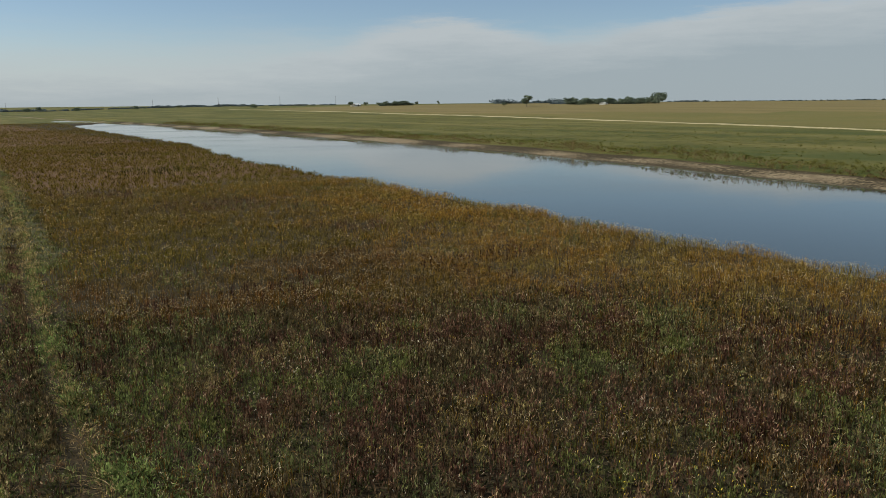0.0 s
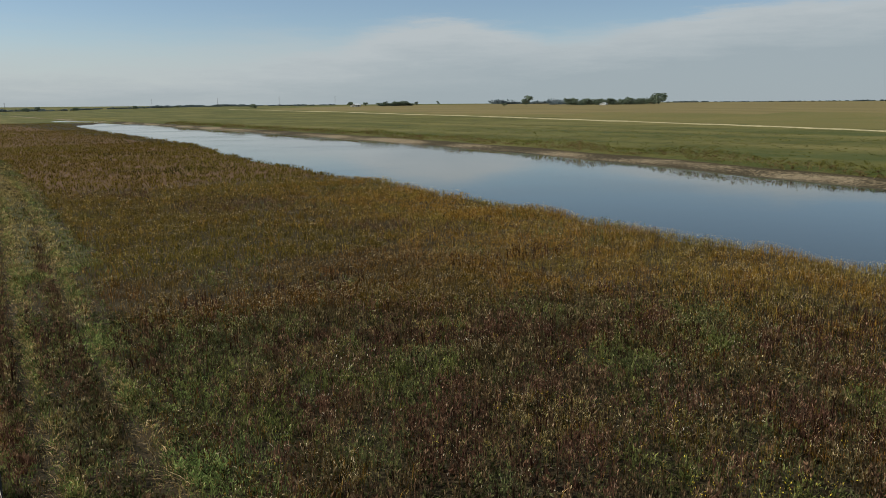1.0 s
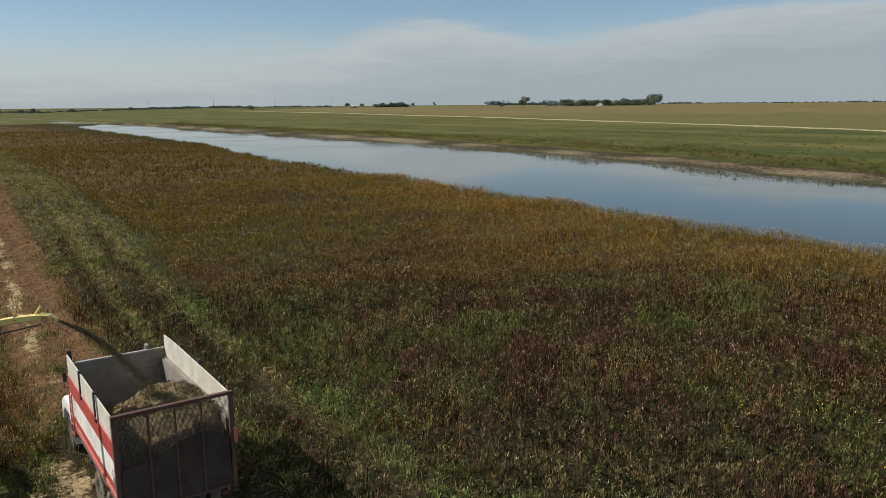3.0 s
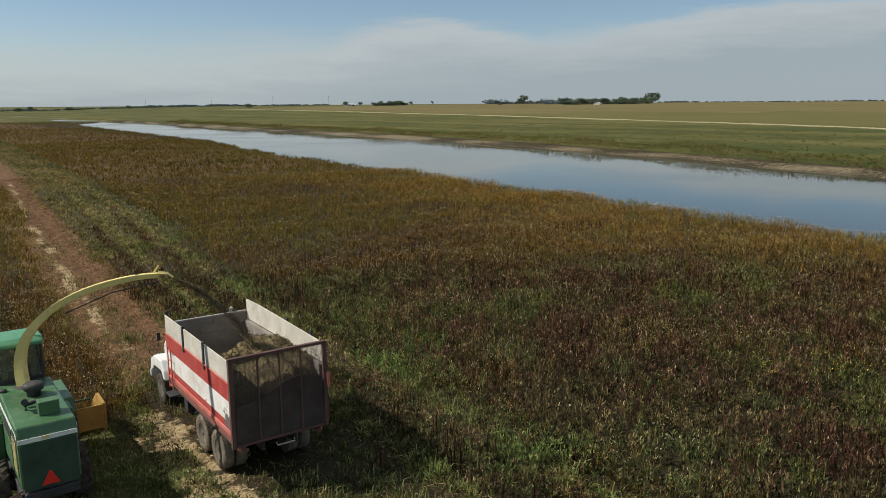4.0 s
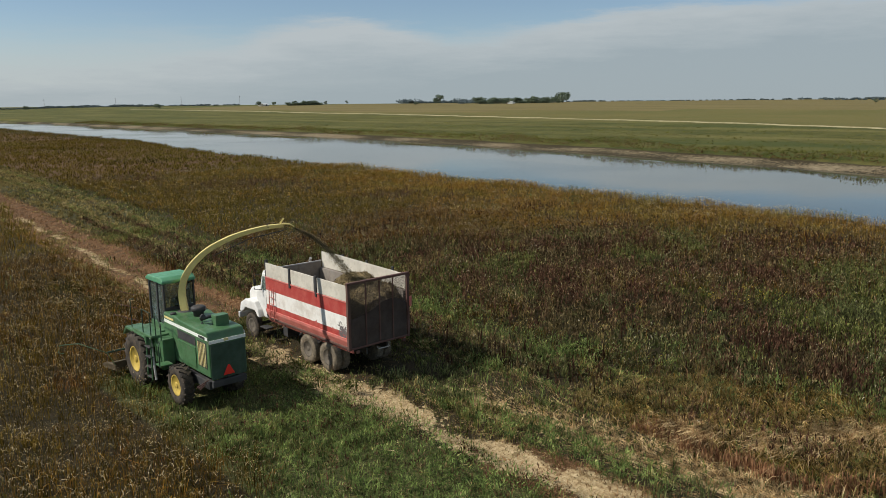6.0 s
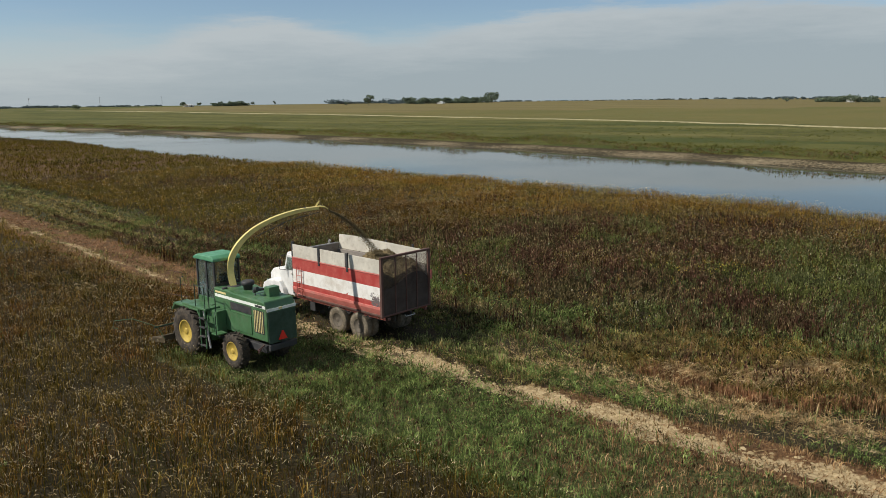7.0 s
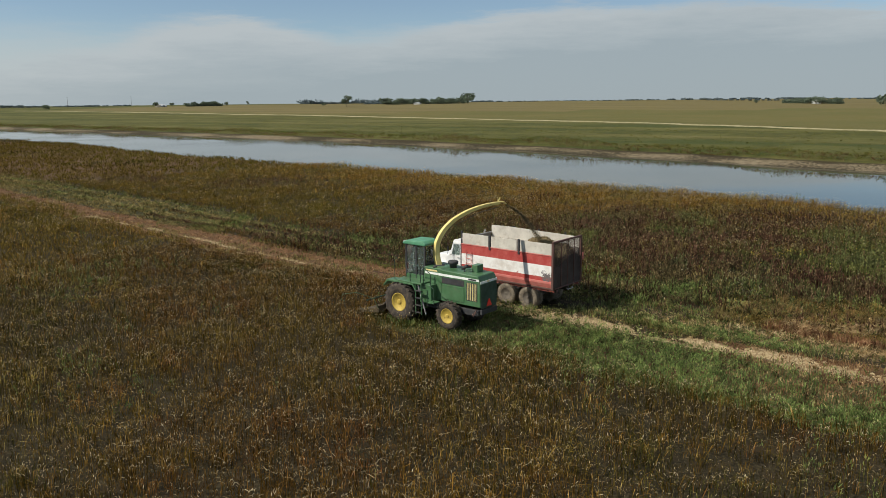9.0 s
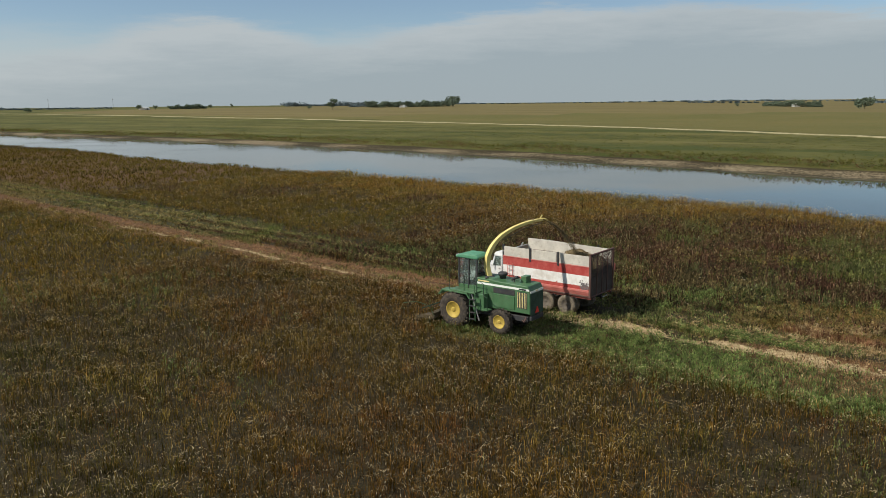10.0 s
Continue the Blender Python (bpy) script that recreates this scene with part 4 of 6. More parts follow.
    for some, w in ((far, 0.05), (~far, 0.024)):
        blades("track_edge_weeds", x[some], y[some], 0.3 * r.uniform(0.6, 1.2, some.sum()) * (1 - 0.5 * step(30, 60, y[some])), 5, w, 0.25, 0.15, 142, PURPLE, "dark weeds deepening the shaded left side of old wheel tracks", "weeds")
    y = r.uniform(-15, 110, 9500)
    x = np.interp(y, OLD_Y, OLD_X) - np.where(r.uniform(0, 1, len(y)) < 0.5, 0.0, 2.5) + r.normal(0.32, 0.13, len(y))
    lit = r.uniform(0, 1, len(y)) < np.clip(0.4 + 0.8 * waves(x, y, 87, 0.7), 0.1, 1)
    x, y = x[lit], y[lit]
    fresh = r.uniform(0, 1, len(x)) < 0.5
    for pick, mat, label in ((fresh, LUSH, "bright weeds along old wheel tracks"), (~fresh, BLONDE, "pale grass along old wheel tracks")):
        blades("track_edge_grass", x[pick], y[pick], 0.17 * r.uniform(0.5, 1.5, pick.sum()), 5, 0.034, 1.0, 0.3, 139, mat, label, "grass")
    x, y, r = scatter(-2.5, 12, 5, 95, 13, 81)
    d = x - bend(y)
    keep = (r.uniform(0, 1, len(x)) < step(-2.2, -1.2, d) * step(3.6, 2.4, d) * (0.8 - 0.6 * np.exp(-((d + 0.5) / 0.5) ** 2))) & ~standing(x, y, 0.2)
    x, y = x[keep], y[keep]
    lit = r.uniform(0, 1, len(x)) < 0.5
    for some, mat, label in ((lit, DRY, "reddish chopped litter on the fresh-cut strip"), (~lit, PURPLE, "dark torn leaves on the fresh-cut strip")):
        blades("cut_litter", x[some] + 0.15, y[some], 0.05 * r.uniform(0.5, 1.6, some.sum()), 3, 0.045, 2.6, 0.3, 146, mat, label, "straw")
    blades("cut_stubble", x, y, 0.11 * r.uniform(0.5, 1.5, len(x)), 5, 0.022, 0.6, 0.1, 136, STUBBLE, "short reddish brown stubble on the fresh-cut strip", "stubble")


plant_swath()


def plant_shore():
    """Rank weeds and low bushes along the far bank."""
    r = np.random.RandomState(140)
    n = 6600
    y = r.uniform(-60, 420, n)
    x = far_edge(y) + 4.8 + np.abs(r.normal(0, 5, n)) + 1.0 * waves(y, y, 141, 0.2)
    h = r.uniform(0.3, 0.9, n) * np.clip(0.75 + 0.6 * waves(x, y, 142, 0.22), 0.2, 1.6)
    rust = (x - far_edge(y) < 8.5 + 1.5 * waves(x, y, 145, 0.3)) & (r.uniform(0, 1, n) < 0.55)
    for some, mat, label in ((~rust, BUSH, "rank green weeds and low bushes along the far bank"), (rust, DOCK, "rusty brown dock and dead weeds above the mud")):
        leafy("shore_weeds", x[some], y[some], h[some] * 1.15, 9, 0.24, 143, mat, label, "bushes", 0.7, 2.6, 0.05, 1.8)
    n = 2200
    y = r.uniform(-80, 300, n)
    x = far_edge(y) + r.uniform(10, 90, n)
    blades("pasture_tufts", x, y, r.uniform(0.1, 0.32, n), 5, 0.13, 1.1, 0.15, 144, BUSH, "scattered tufts in the rough pasture", "grass")


plant_shore()


# ---- building helpers for the machines ----
def part(name, bm, material, parent, label=""):
    me = bpy.data.meshes.new(name)
    bmesh.ops.recalc_face_normals(bm, faces=bm.faces)
    bm.to_mesh(me)
    bm.free()
    me.materials.append(material)
    ob = new(name, me)
    ob.parent = parent
    return tagged(ob, label)


def root(name, m, label, category, group=""):
    ob = new(name)
    ob.empty_display_size = 0.3
    ob.matrix_world = m
    return tagged(ob, label, category, group)


def box(x0, x1, y0, y1, z0, z1, bevel=0.015, bm=None):
    own = bm or bmesh.new()
    r = bmesh.ops.create_cube(own, size=1)
    vs = r["verts"]
    bmesh.ops.scale(own, vec=(x1 - x0, y1 - y0, z1 - z0), verts=vs)
    bmesh.ops.translate(own, vec=((x0 + x1) / 2, (y0 + y1) / 2, (z0 + z1) / 2), verts=vs)
    if bevel:
        es = list({e for v in vs for e in v.link_edges})
        bmesh.ops.bevel(own, geom=es, offset=min(bevel, 0.3 * min(x1 - x0, y1 - y0, z1 - z0)), segments=2, affect="EDGES", profile=0.5)
    return own


def prism(outline, a, b, axis="x", bevel=0.02, bm=None):
    """A solid from an outline in the two other axes, drawn out from a to b along axis."""
    own = bm or bmesh.new()

    def place(u, v, w):
        return {"x": (w, u, v), "y": (u, w, v), "z": (u, v, w)}[axis]

    lo = [own.verts.new(place(u, v, a)) for u, v in outline]
    hi = [own.verts.new(place(u, v, b)) for u, v in outline]
    fs = [own.faces.new(lo), own.faces.new(hi[::-1])]
    k = len(outline)
    for i in range(k):
        fs.append(own.faces.new((lo[i], hi[i], hi[(i + 1) % k], lo[(i + 1) % k])))
    bmesh.ops.recalc_face_normals(own, faces=fs)
    if bevel:
        es = list({e for f in fs for e in f.edges})
        bmesh.ops.bevel(own, geom=es, offset=bevel, segments=2, affect="EDGES", profile=0.5)
    return own


def tube(points, r, seg=8, bm=None, flat=1.0):
    """A round bar along points; flat squashes it."""
    own = bm or bmesh.new()
    ps = [Vector(p) for p in points]
    rings = []
    rr = r if isinstance(r, (list, tuple)) else [r] * len(ps)
    for i, p in enumerate(ps):
        d = (ps[min(i + 1, len(ps) - 1)] - ps[max(i - 1, 0)]).normalized()
        side = d.cross(Vector((0, 0, 1)))
        side = side.normalized() if side.length > 1e-3 else Vector((1, 0, 0))
        up = side.cross(d).normalized()
        rings.append([own.verts.new(p + (side * math.cos(6.2832 * k / seg) + up * math.sin(6.2832 * k / seg) * flat) * rr[i]) for k in range(seg)])
    for a, b in zip(rings, rings[1:]):
        for k in range(seg):
            own.faces.new((a[k], a[(k + 1) % seg], b[(k + 1) % seg], b[k]))
    own.faces.new(rings[0][::-1])
    own.faces.new(rings[-1])
    return own


def lathe(profile, centre, seg=28, bm=None):
    """Turn (x, radius) pairs about an axle along x through centre."""
    own = bm or bmesh.new()
    c = Vector(centre)
    rings = []
    for x, r in profile:
        rings.append([own.verts.new(c + Vector((x, r * math.cos(6.2832 * k / seg), r * math.sin(6.2832 * k / seg)))) for k in range(seg)])
    for a, b in zip(rings, rings[1:]):
        for k in range(seg):
            own.faces.new((a[k], a[(k + 1) % seg], b[(k + 1) % seg], b[k]))
    own.faces.new(rings[0][::-1])
    own.faces.new(rings[-1])
    for f in own.faces:
        f.smooth = True
    return own


def wheel(parent, centre, radius, width, side, rim_mat, tyre_mat, lug=0, dish=0.06, rim_share=0.56):
    """One wheel: tyre with bars or grooves, dished rim, hub with bolts. side: -1 or 1, where its outer face looks."""
    w, R, q = width / 2, radius, radius * rim_share
    prof = [(-w * 0.72, q), (-w * 0.98, q * 1.12), (-w, R * 0.82), (-w * 0.86, R * 0.95), (-w * 0.6, R), (w * 0.6, R), (w * 0.86, R * 0.95), (w, R * 0.82), (w * 0.98, q * 1.12), (w * 0.72, q)]
    bm = lathe(prof, centre, 36)
    c = Vector(centre)
    if lug:
        for k in range(lug):
            for s in (-1, 1):
                a = 6.2832 * (k + (0.5 if s > 0 else 0)) / lug
                vs = bmesh.ops.create_cube(bm, size=1)["verts"]
                bmesh.ops.scale(bm, vec=(w * 1.0, R * 0.075, R * 0.09), verts=vs)
                m = Matrix.Translation(c) @ Matrix.Rotation(a, 4, "X") @ Matrix.Translation((s * w * 0.48, 0, R)) @ Matrix.Rotation(s * 0.7, 4, "Z")
                bmesh.ops.transform(bm, matrix=m, verts=vs)
    else:
        for k in range(40):
            for s in (-0.62, 0.0, 0.62):
                vs = bmesh.ops.create_cube(bm, size=1)["verts"]
                bmesh.ops.scale(bm, vec=(w * 0.5, R * 0.09, R * 0.03), verts=vs)
                m = Matrix.Translation(c) @ Matrix.Rotation(6.2832 * (k + (0.5 if s else 0)) / 40, 4, "X") @ Matrix.Translation((s * w, 0, R))
                bmesh.ops.transform(bm, matrix=m, verts=vs)
    tyre = part("wheel", bm, tyre_mat, parent, "ribbed black rubber tyre caked with dust")
    o = side * w
    prof = [(o * 0.75, q * 1.02), (o * 0.9, q * 1.06), (o * 0.86, q * 0.96), (o * 0.55 - side * dish, q * 0.8), (o * 0.5 - side * dish, q * 0.45), (o * 0.62 - side * dish, q * 0.34), (o * 0.8, q * 0.3), (o * 0.85, q * 0.2), (o * 0.85, 0.01)]
    part("rim", lathe(prof, centre, 28), rim_mat, tyre)
    return tyre


# ---- machine materials ----
def stripe_mat():
    """The box's side: red with a wide white band, scuffed to bare metal at the back."""
    m = Mat("box_side", rough=0.5)
    v = m.local()
    s = m.n("SeparateXYZ")
    m.link(v, s.inputs[0])
    wob = m.math("MULTIPLY", m.math("SUBTRACT", m.noise(5, 4, 0.6, v), 0.5), 0.03)
    z = m.math("ADD", s.outputs["Z"], wob)
    red = m.mix(m.span(m.noise(3, 6, 0.65, v), 0.35, 0.75), (0.37, 0.045, 0.038), (0.46, 0.105, 0.082))
    white = m.mix(m.span(m.noise(2.2, 6, 0.7, v), 0.4, 0.75), (0.8, 0.78, 0.73), (0.6, 0.55, 0.48))
    band = m.math("MULTIPLY", m.span(z, 1.66, 1.675), m.span(z, 2.215, 2.20))
    c = m.mix(band, red, white)
    worn = m.math("ADD", m.noise(6, 6, 0.7, v), m.span(z, 1.9, 1.66, 0, 0.12))
    c = m.mix(m.span(worn, 0.72, 0.74), c, red)
    low = m.math("MULTIPLY", m.span(s.outputs["Y"], 0.95, 0.3), m.span(z, 2.15, 1.75))
    chip = m.math("ADD", m.noise(7, 6, 0.75, v), m.math("MULTIPLY", low, 0.27))
    c = m.mix(m.span(chip, 0.7, 0.715), c, m.mix(m.noise(25, 3, 0.5, v), (0.05, 0.03, 0.025), (0.22, 0.2, 0.2)))
    c = m.mix(m.span(m.noise(1.4, 6, 0.7, v), 0.5, 0.85, 0, 0.2), c, (0.34, 0.28, 0.2))
    m.color(c)
    m.bump(m.noise(14, 4, 0.6, v), 0.15, 0.008)
    return m.m


def rubber_mat(name, dust, base=(0.018, 0.018, 0.018), dirt=(0.17, 0.13, 0.09)):
    m = Mat(name, rough=0.9, spec=0.2)
    v = m.local()
    m.color(m.mix(m.span(m.noise(6, 6, 0.7, v), 0.35, 0.7, 0.1, dust), base, dirt))
    m.bump(m.noise(40, 4, 0.6, v), 0.2, 0.005)
    return m.m


def glass_mat():
    m = Mat("cab_glass", rough=0.05)
    m.color((0.3, 0.38, 0.35))
    m.p.inputs["Transmission Weight"].default_value = 0.85
    m.p.inputs["IOR"].default_value = 1.45
    v = m.local()
    m.rough(m.span(m.noise(3, 5, 0.6, v), 0.35, 0.75, 0.03, 0.4))
    return m.m


def chop_mat():
    m = Mat("chopped_crop", rough=0.95, spec=0.1)
    isl = m.n("NewGeometry").outputs["Random Per Island"]
    v = m.pos()
    g = m.noise(38, 5, 0.7, v)
    c = m.ramp(g, [(0.3, (0.055, 0.04, 0.022)), (0.5, (0.165, 0.125, 0.068)), (0.72, (0.42, 0.33, 0.19))])
    m.color(m.mix(m.span(isl, 0.2, 1.0, 0, 0.6), c, (0.33, 0.25, 0.125)))
    m.bump(g, 0.9, 0.05)
    return m.m


SIDE, GLASS, CHOP = stripe_mat(), glass_mat(), chop_mat()
RED = paint_mat("red_paint", (0.46, 0.13, 0.105), (0.46, 0.29, 0.23), amount=0.6, chip=(0.2, 0.17, 0.16))
RUST = paint_mat("rusty_steel", (0.085, 0.038, 0.028), (0.13, 0.085, 0.058), 0.6, 0.75)
WHITE = paint_mat("white_paint", (0.62, 0.61, 0.58), (0.36, 0.3, 0.23), 0.3, 0.35)
BOARD = paint_mat("grey_board", (0.47, 0.435, 0.365), (0.33, 0.27, 0.2), 0.7, 0.75, chip=(0.3, 0.24, 0.17))
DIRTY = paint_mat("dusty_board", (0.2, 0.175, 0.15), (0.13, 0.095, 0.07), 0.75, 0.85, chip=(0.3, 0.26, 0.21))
# caked wire and plate; its darkness also stands in for shade on the load
SCREEN = paint_mat("caked_shade_screen", (0.04, 0.028, 0.022), (0.085, 0.062, 0.045), 0.7, 0.95)
JGREEN = paint_mat("green_paint", (0.046, 0.118, 0.046), (0.14, 0.14, 0.085), 0.55, 0.32)
DARKGREEN = paint_mat("dark_green_screen", (0.018, 0.045, 0.024), (0.05, 0.055, 0.035), 0.6, 0.7)
ROOFG = paint_mat("roof_green", (0.065, 0.22, 0.115), (0.12, 0.16, 0.1), 0.4, 0.45)
YELLOW = paint_mat("yellow_paint", (0.62, 0.5, 0.16), (0.3, 0.24, 0.12), 0.55, 0.45)
RIMY = paint_mat("yellow_rim", (0.42, 0.29, 0.04), (0.09, 0.07, 0.035), 1.0, 0.6)
DUSTY = paint_mat("dusty_yellow", (0.07, 0.05, 0.022), (0.07, 0.052, 0.03), 0.8, 0.8)
BLACK = paint_mat("black_metal", (0.02, 0.02, 0.021), (0.13, 0.1, 0.07), 0.55, 0.6)
STEEL = paint_mat("dull_steel", (0.3, 0.29, 0.27), (0.2, 0.15, 0.1), 0.6, 0.55)
STRIPE = paint_mat("pale_stripe", (0.66, 0.68, 0.62), (0.3, 0.3, 0.22), 0.4, 0.5)
AMBER = paint_mat("amber_paint", (0.34, 0.19, 0.03), (0.15, 0.11, 0.06), 0.7, 0.6)
DECAL = paint_mat("yellow_bars", (0.6, 0.5, 0.22), (0.3, 0.25, 0.12), 0.4, 0.5)
SIGNRED = Mat("slow_sign", rough=0.35).color((0.75, 0.03, 0.02)).m
TYRE, MUDTYRE = rubber_mat("tyre", 0.55), rubber_mat("muddy_tyre", 0.9, (0.1, 0.086, 0.066), (0.27, 0.22, 0.155))
RIMGREY = paint_mat("muddy_rim", (0.1, 0.082, 0.06), (0.05, 0.04, 0.03), 0.9, 0.85)


def heap(name, parent=None):
    """The load: a lumpy heap of chopped crop, highest under the spout."""
    xs, ys = np.linspace(-1.1, 1.1, 46), np.linspace(0.07, 5.2, 100)
    X, Y = np.meshgrid(xs, ys)
    back = step(3.6, 1.7, Y)
    top = 1.6 + 1.05 * back - 0.25 * step(0.7, 0.1, Y) * (0.4 + ((X - 0.15) / 0.8) ** 2) + 0.5 * np.exp(-((X - 0.1) / 0.75) ** 2 - ((Y - 1.75) / 0.8) ** 2) + 0.18 * np.exp(-((X - 0.8) / 0.5) ** 2) * back
    top = top + 0.07 * waves(X, Y, 201, 4.0) + 0.03 * waves(X, Y, 202, 13) + np.random.RandomState(5).uniform(-0.018, 0.018, X.shape)
    Z = top.copy()
    Z[0] = 1.19
    Y = Y.copy()
    Y[0] = 0.02
    return mesh_from(name, np.stack([X, Y, Z], -1).reshape(-1, 3), grid_faces(46, 100)), (X, Y, top)


def flakes(name, centres, size, seed, mat):
    """Loose chopped bits: small bent triangles and slivers, one mesh."""
    r = np.random.RandomState(seed)
    n = len(centres)
    s = size * r.uniform(0.4, 1.5, n)
    a, b = r.normal(0, 1, (n, 3)), r.normal(0, 1, (n, 3))
    a /= np.linalg.norm(a, axis=1, keepdims=True)
    b = np.cross(a, b)
    b /= np.linalg.norm(b, axis=1, keepdims=True)
    a, b = a * s[:, None], b * (s * 0.3)[:, None]
    co = np.stack([centres - a - b, centres - a + b, centres + a + b * 0.6, centres + a - b * 0.6], 1).reshape(-1, 3)
    i = np.arange(n)[:, None] * 4
    me = mesh_from(name, co, np.concatenate([i + np.array([[0, 1, 2]]), i + np.array([[0, 2, 3]])]))
    me.materials.append(mat)
    return me


def build_truck():
    t = root("farm_truck", pose(0, 0, 0, 0, 0, -1.6), "old red and white farm truck with a high silage box", "truck")
    # chassis
    for x in (-0.42, 0.42):
        part("chassis_rail", box(x - 0.04, x + 0.04, 0.15, 7.5, 0.78, 1.0), BLACK, t)
    for y in (0.3, 1.4, 2.75, 4.2, 5.3):
        part("crossmember", box(-1.1, 1.1, y - 0.05, y + 0.05, 1.0, 1.1), RUST, t)
    # box
    part("box_floor", box(-1.17, 1.17, 0.02, 5.28, 1.1, 1.18), RUST, t)
    part("side_wall", prism([(-1.20, 1.42), (-1.145, 1.42), (-1.15, 2.68), (-1.205, 2.68)], 0.05, 5.27, "y", 0.006), SIDE, t, "red side panel with a broad white stripe, chipped at the back")
    part("side_wall", prism([(1.15, 1.42), (1.21, 1.42), (1.25, 2.68), (1.2, 2.68)], 0.05, 5.27, "y", 0.006), BOARD, t)
    for s in (-1, 1):
        part("lower_rail", prism([(s * 1.02, 0.98), (s * 1.07, 0.98), (s * 1.225, 1.38), (s * 1.225, 1.48), (s * 1.15, 1.48)], 0.0, 5.3, "y", 0.008), RED, t, "faded red lower rail sloping inward")
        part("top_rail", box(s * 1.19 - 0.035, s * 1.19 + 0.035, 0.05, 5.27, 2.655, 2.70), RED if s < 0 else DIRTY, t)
        part("corner_post", box(s * 1.21 - 0.05, s * 1.21 + 0.05, -0.06, 0.05, 1.1, 3.32), RUST, t)
    part("corner_post", box(-1.08, -1.17, 5.24, 5.34, 1.15, 3.3), BLACK, t)
    for y0, y1 in ((0.08, 1.78), (1.98, 3.46), (3.62, 5.2)):
        part("side_board", box(-1.21, -1.175, y0, y1, 2.705, 3.22, 0.01), BOARD, t, "weathered pale grey top board")
    for y in (1.86, 3.54):
        part("board_post", box(-1.235, -1.17, y - 0.055, y + 0.055, 2.55, 3.27), BLACK, t)
    # right wall boards lean out and stand higher at the front
    part("side_board", prism([(0.1, 2.7), (5.25, 2.7), (5.25, 3.3), (4.3, 3.32), (0.1, 3.22)], 1.24, 1.275, "x", 0.008), BOARD, t, "tall pale right-hand board above the load")
    for y in (0.9, 2.4, 3.9):
        part("board_post", box(1.275, 1.33, y - 0.05, y + 0.05, 1.5, 3.36), BLACK, t)
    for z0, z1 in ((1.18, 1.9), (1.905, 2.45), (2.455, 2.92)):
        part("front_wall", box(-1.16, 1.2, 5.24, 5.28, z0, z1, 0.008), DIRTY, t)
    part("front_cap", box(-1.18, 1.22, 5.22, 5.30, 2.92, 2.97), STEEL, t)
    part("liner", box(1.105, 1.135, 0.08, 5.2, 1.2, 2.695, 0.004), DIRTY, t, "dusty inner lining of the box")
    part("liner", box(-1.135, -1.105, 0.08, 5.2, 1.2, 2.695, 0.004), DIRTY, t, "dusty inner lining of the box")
    # tailgate: a lower plate with ribs, open bars above it
    # the plate's dark domed top draws the shade lying on the load behind
    g = part("tailgate", prism([(-1.14, 1.12), (1.14, 1.12), (1.14, 2.28), (0.85, 2.48), (0.5, 2.56), (0.1, 2.5), (-0.4, 2.25), (-0.8, 2.16), (-1.14, 2.12)], -0.022, -0.004, "y", 0), SCREEN, t, "dark dust-caked tailgate screen behind rusty bars, its domed top drawn as shade on the load")
    part("top_bar", box(-1.26, 1.26, -0.06, 0.05, 3.25, 3.33), RUST, g, "rusty top bar")
    for x in (-0.55, 0.0, 0.55):
        part("upright_bar", box(x - 0.022, x + 0.022, -0.06, -0.025, 1.12, 3.26), RUST, g)
    wires = bmesh.new()
    for k in range(91):
        box(-1.12 + 0.0249 * k - 0.0028, -1.12 + 0.0249 * k + 0.0028, -0.024, -0.019, 2.05, 3.25, 0, wires)
    for k in range(47):
        box(-1.14, 1.14, -0.018, -0.013, 2.08 + 0.0249 * k, 2.0856 + 0.0249 * k, 0, wires)
    tagged(part("wire_screen", wires, SCREEN, g), "fine rusty wire screen", kind="stuff")
    part("rib", box(-1.14, 1.14, -0.08, -0.03, 1.12, 1.18), RUST, g)
    part("hinge_plate", box(1.22, 1.29, -0.13, -0.06, 2.15, 2.5), RED, g, "red hinged catch plate")
    part("latch_bar", tube([(-0.2, -0.13, 1.05), (-0.2, -0.2, 1.0), (0.25, -0.2, 1.0), (0.25, -0.13, 1.05)], 0.02), STEEL, g)
    for x in (-0.95, 0.95):
        part("tail_lamp", box(x - 0.07, x + 0.07, -0.11, -0.06, 0.98, 1.08), RUST, t, "small dusty tail lamp")
    # ladder at the front corner
    lad = part("ladder", tube([(-1.27, 4.62, 1.15), (-1.27, 4.62, 2.35)], 0.018), RED, t, "narrow red ladder on the box side")
    part("ladder_rail", tube([(-1.27, 4.92, 1.15), (-1.27, 4.92, 2.35)], 0.018), RED, lad)
    for k in range(5):
        part("rung", tube([(-1.27, 4.62, 1.25 + 0.25 * k), (-1.27, 4.92, 1.25 + 0.25 * k)], 0.014), RED, lad)
    # wheels
    for y in (1.38, 2.62):
        part("axle", tube([(-0.9, y, 0.55), (0.9, y, 0.55)], 0.07), BLACK, t)
        for s in (-1, 1):
            wheel(t, (s * 1.03, y, 0.55), 0.5, 0.27, s, RIMGREY, MUDTYRE, 0, 0.05, 0.54)
            wheel(t, (s * 0.7, y, 0.55), 0.5, 0.27, s, RIMGREY, MUDTYRE, 0, 0.0, 0.54)
        part("mud_guard", prism([(y - 0.62, 0.9), (y - 0.4, 1.06), (y + 0.4, 1.06), (y + 0.62, 0.9), (y + 0.6, 0.88), (y + 0.39, 1.04), (y - 0.39, 1.04), (y - 0.6, 0.88)], -1.1, -0.6, "x", 0), BLACK, t)
    part("axle", tube([(-0.9, 6.75, 0.5), (0.9, 6.75, 0.5)], 0.06), BLACK, t)
    for s in (-1, 1):
        wheel(t, (s * 0.96, 6.75, 0.5), 0.5, 0.25, s, RIMGREY, TYRE, 0, -0.02, 0.54)
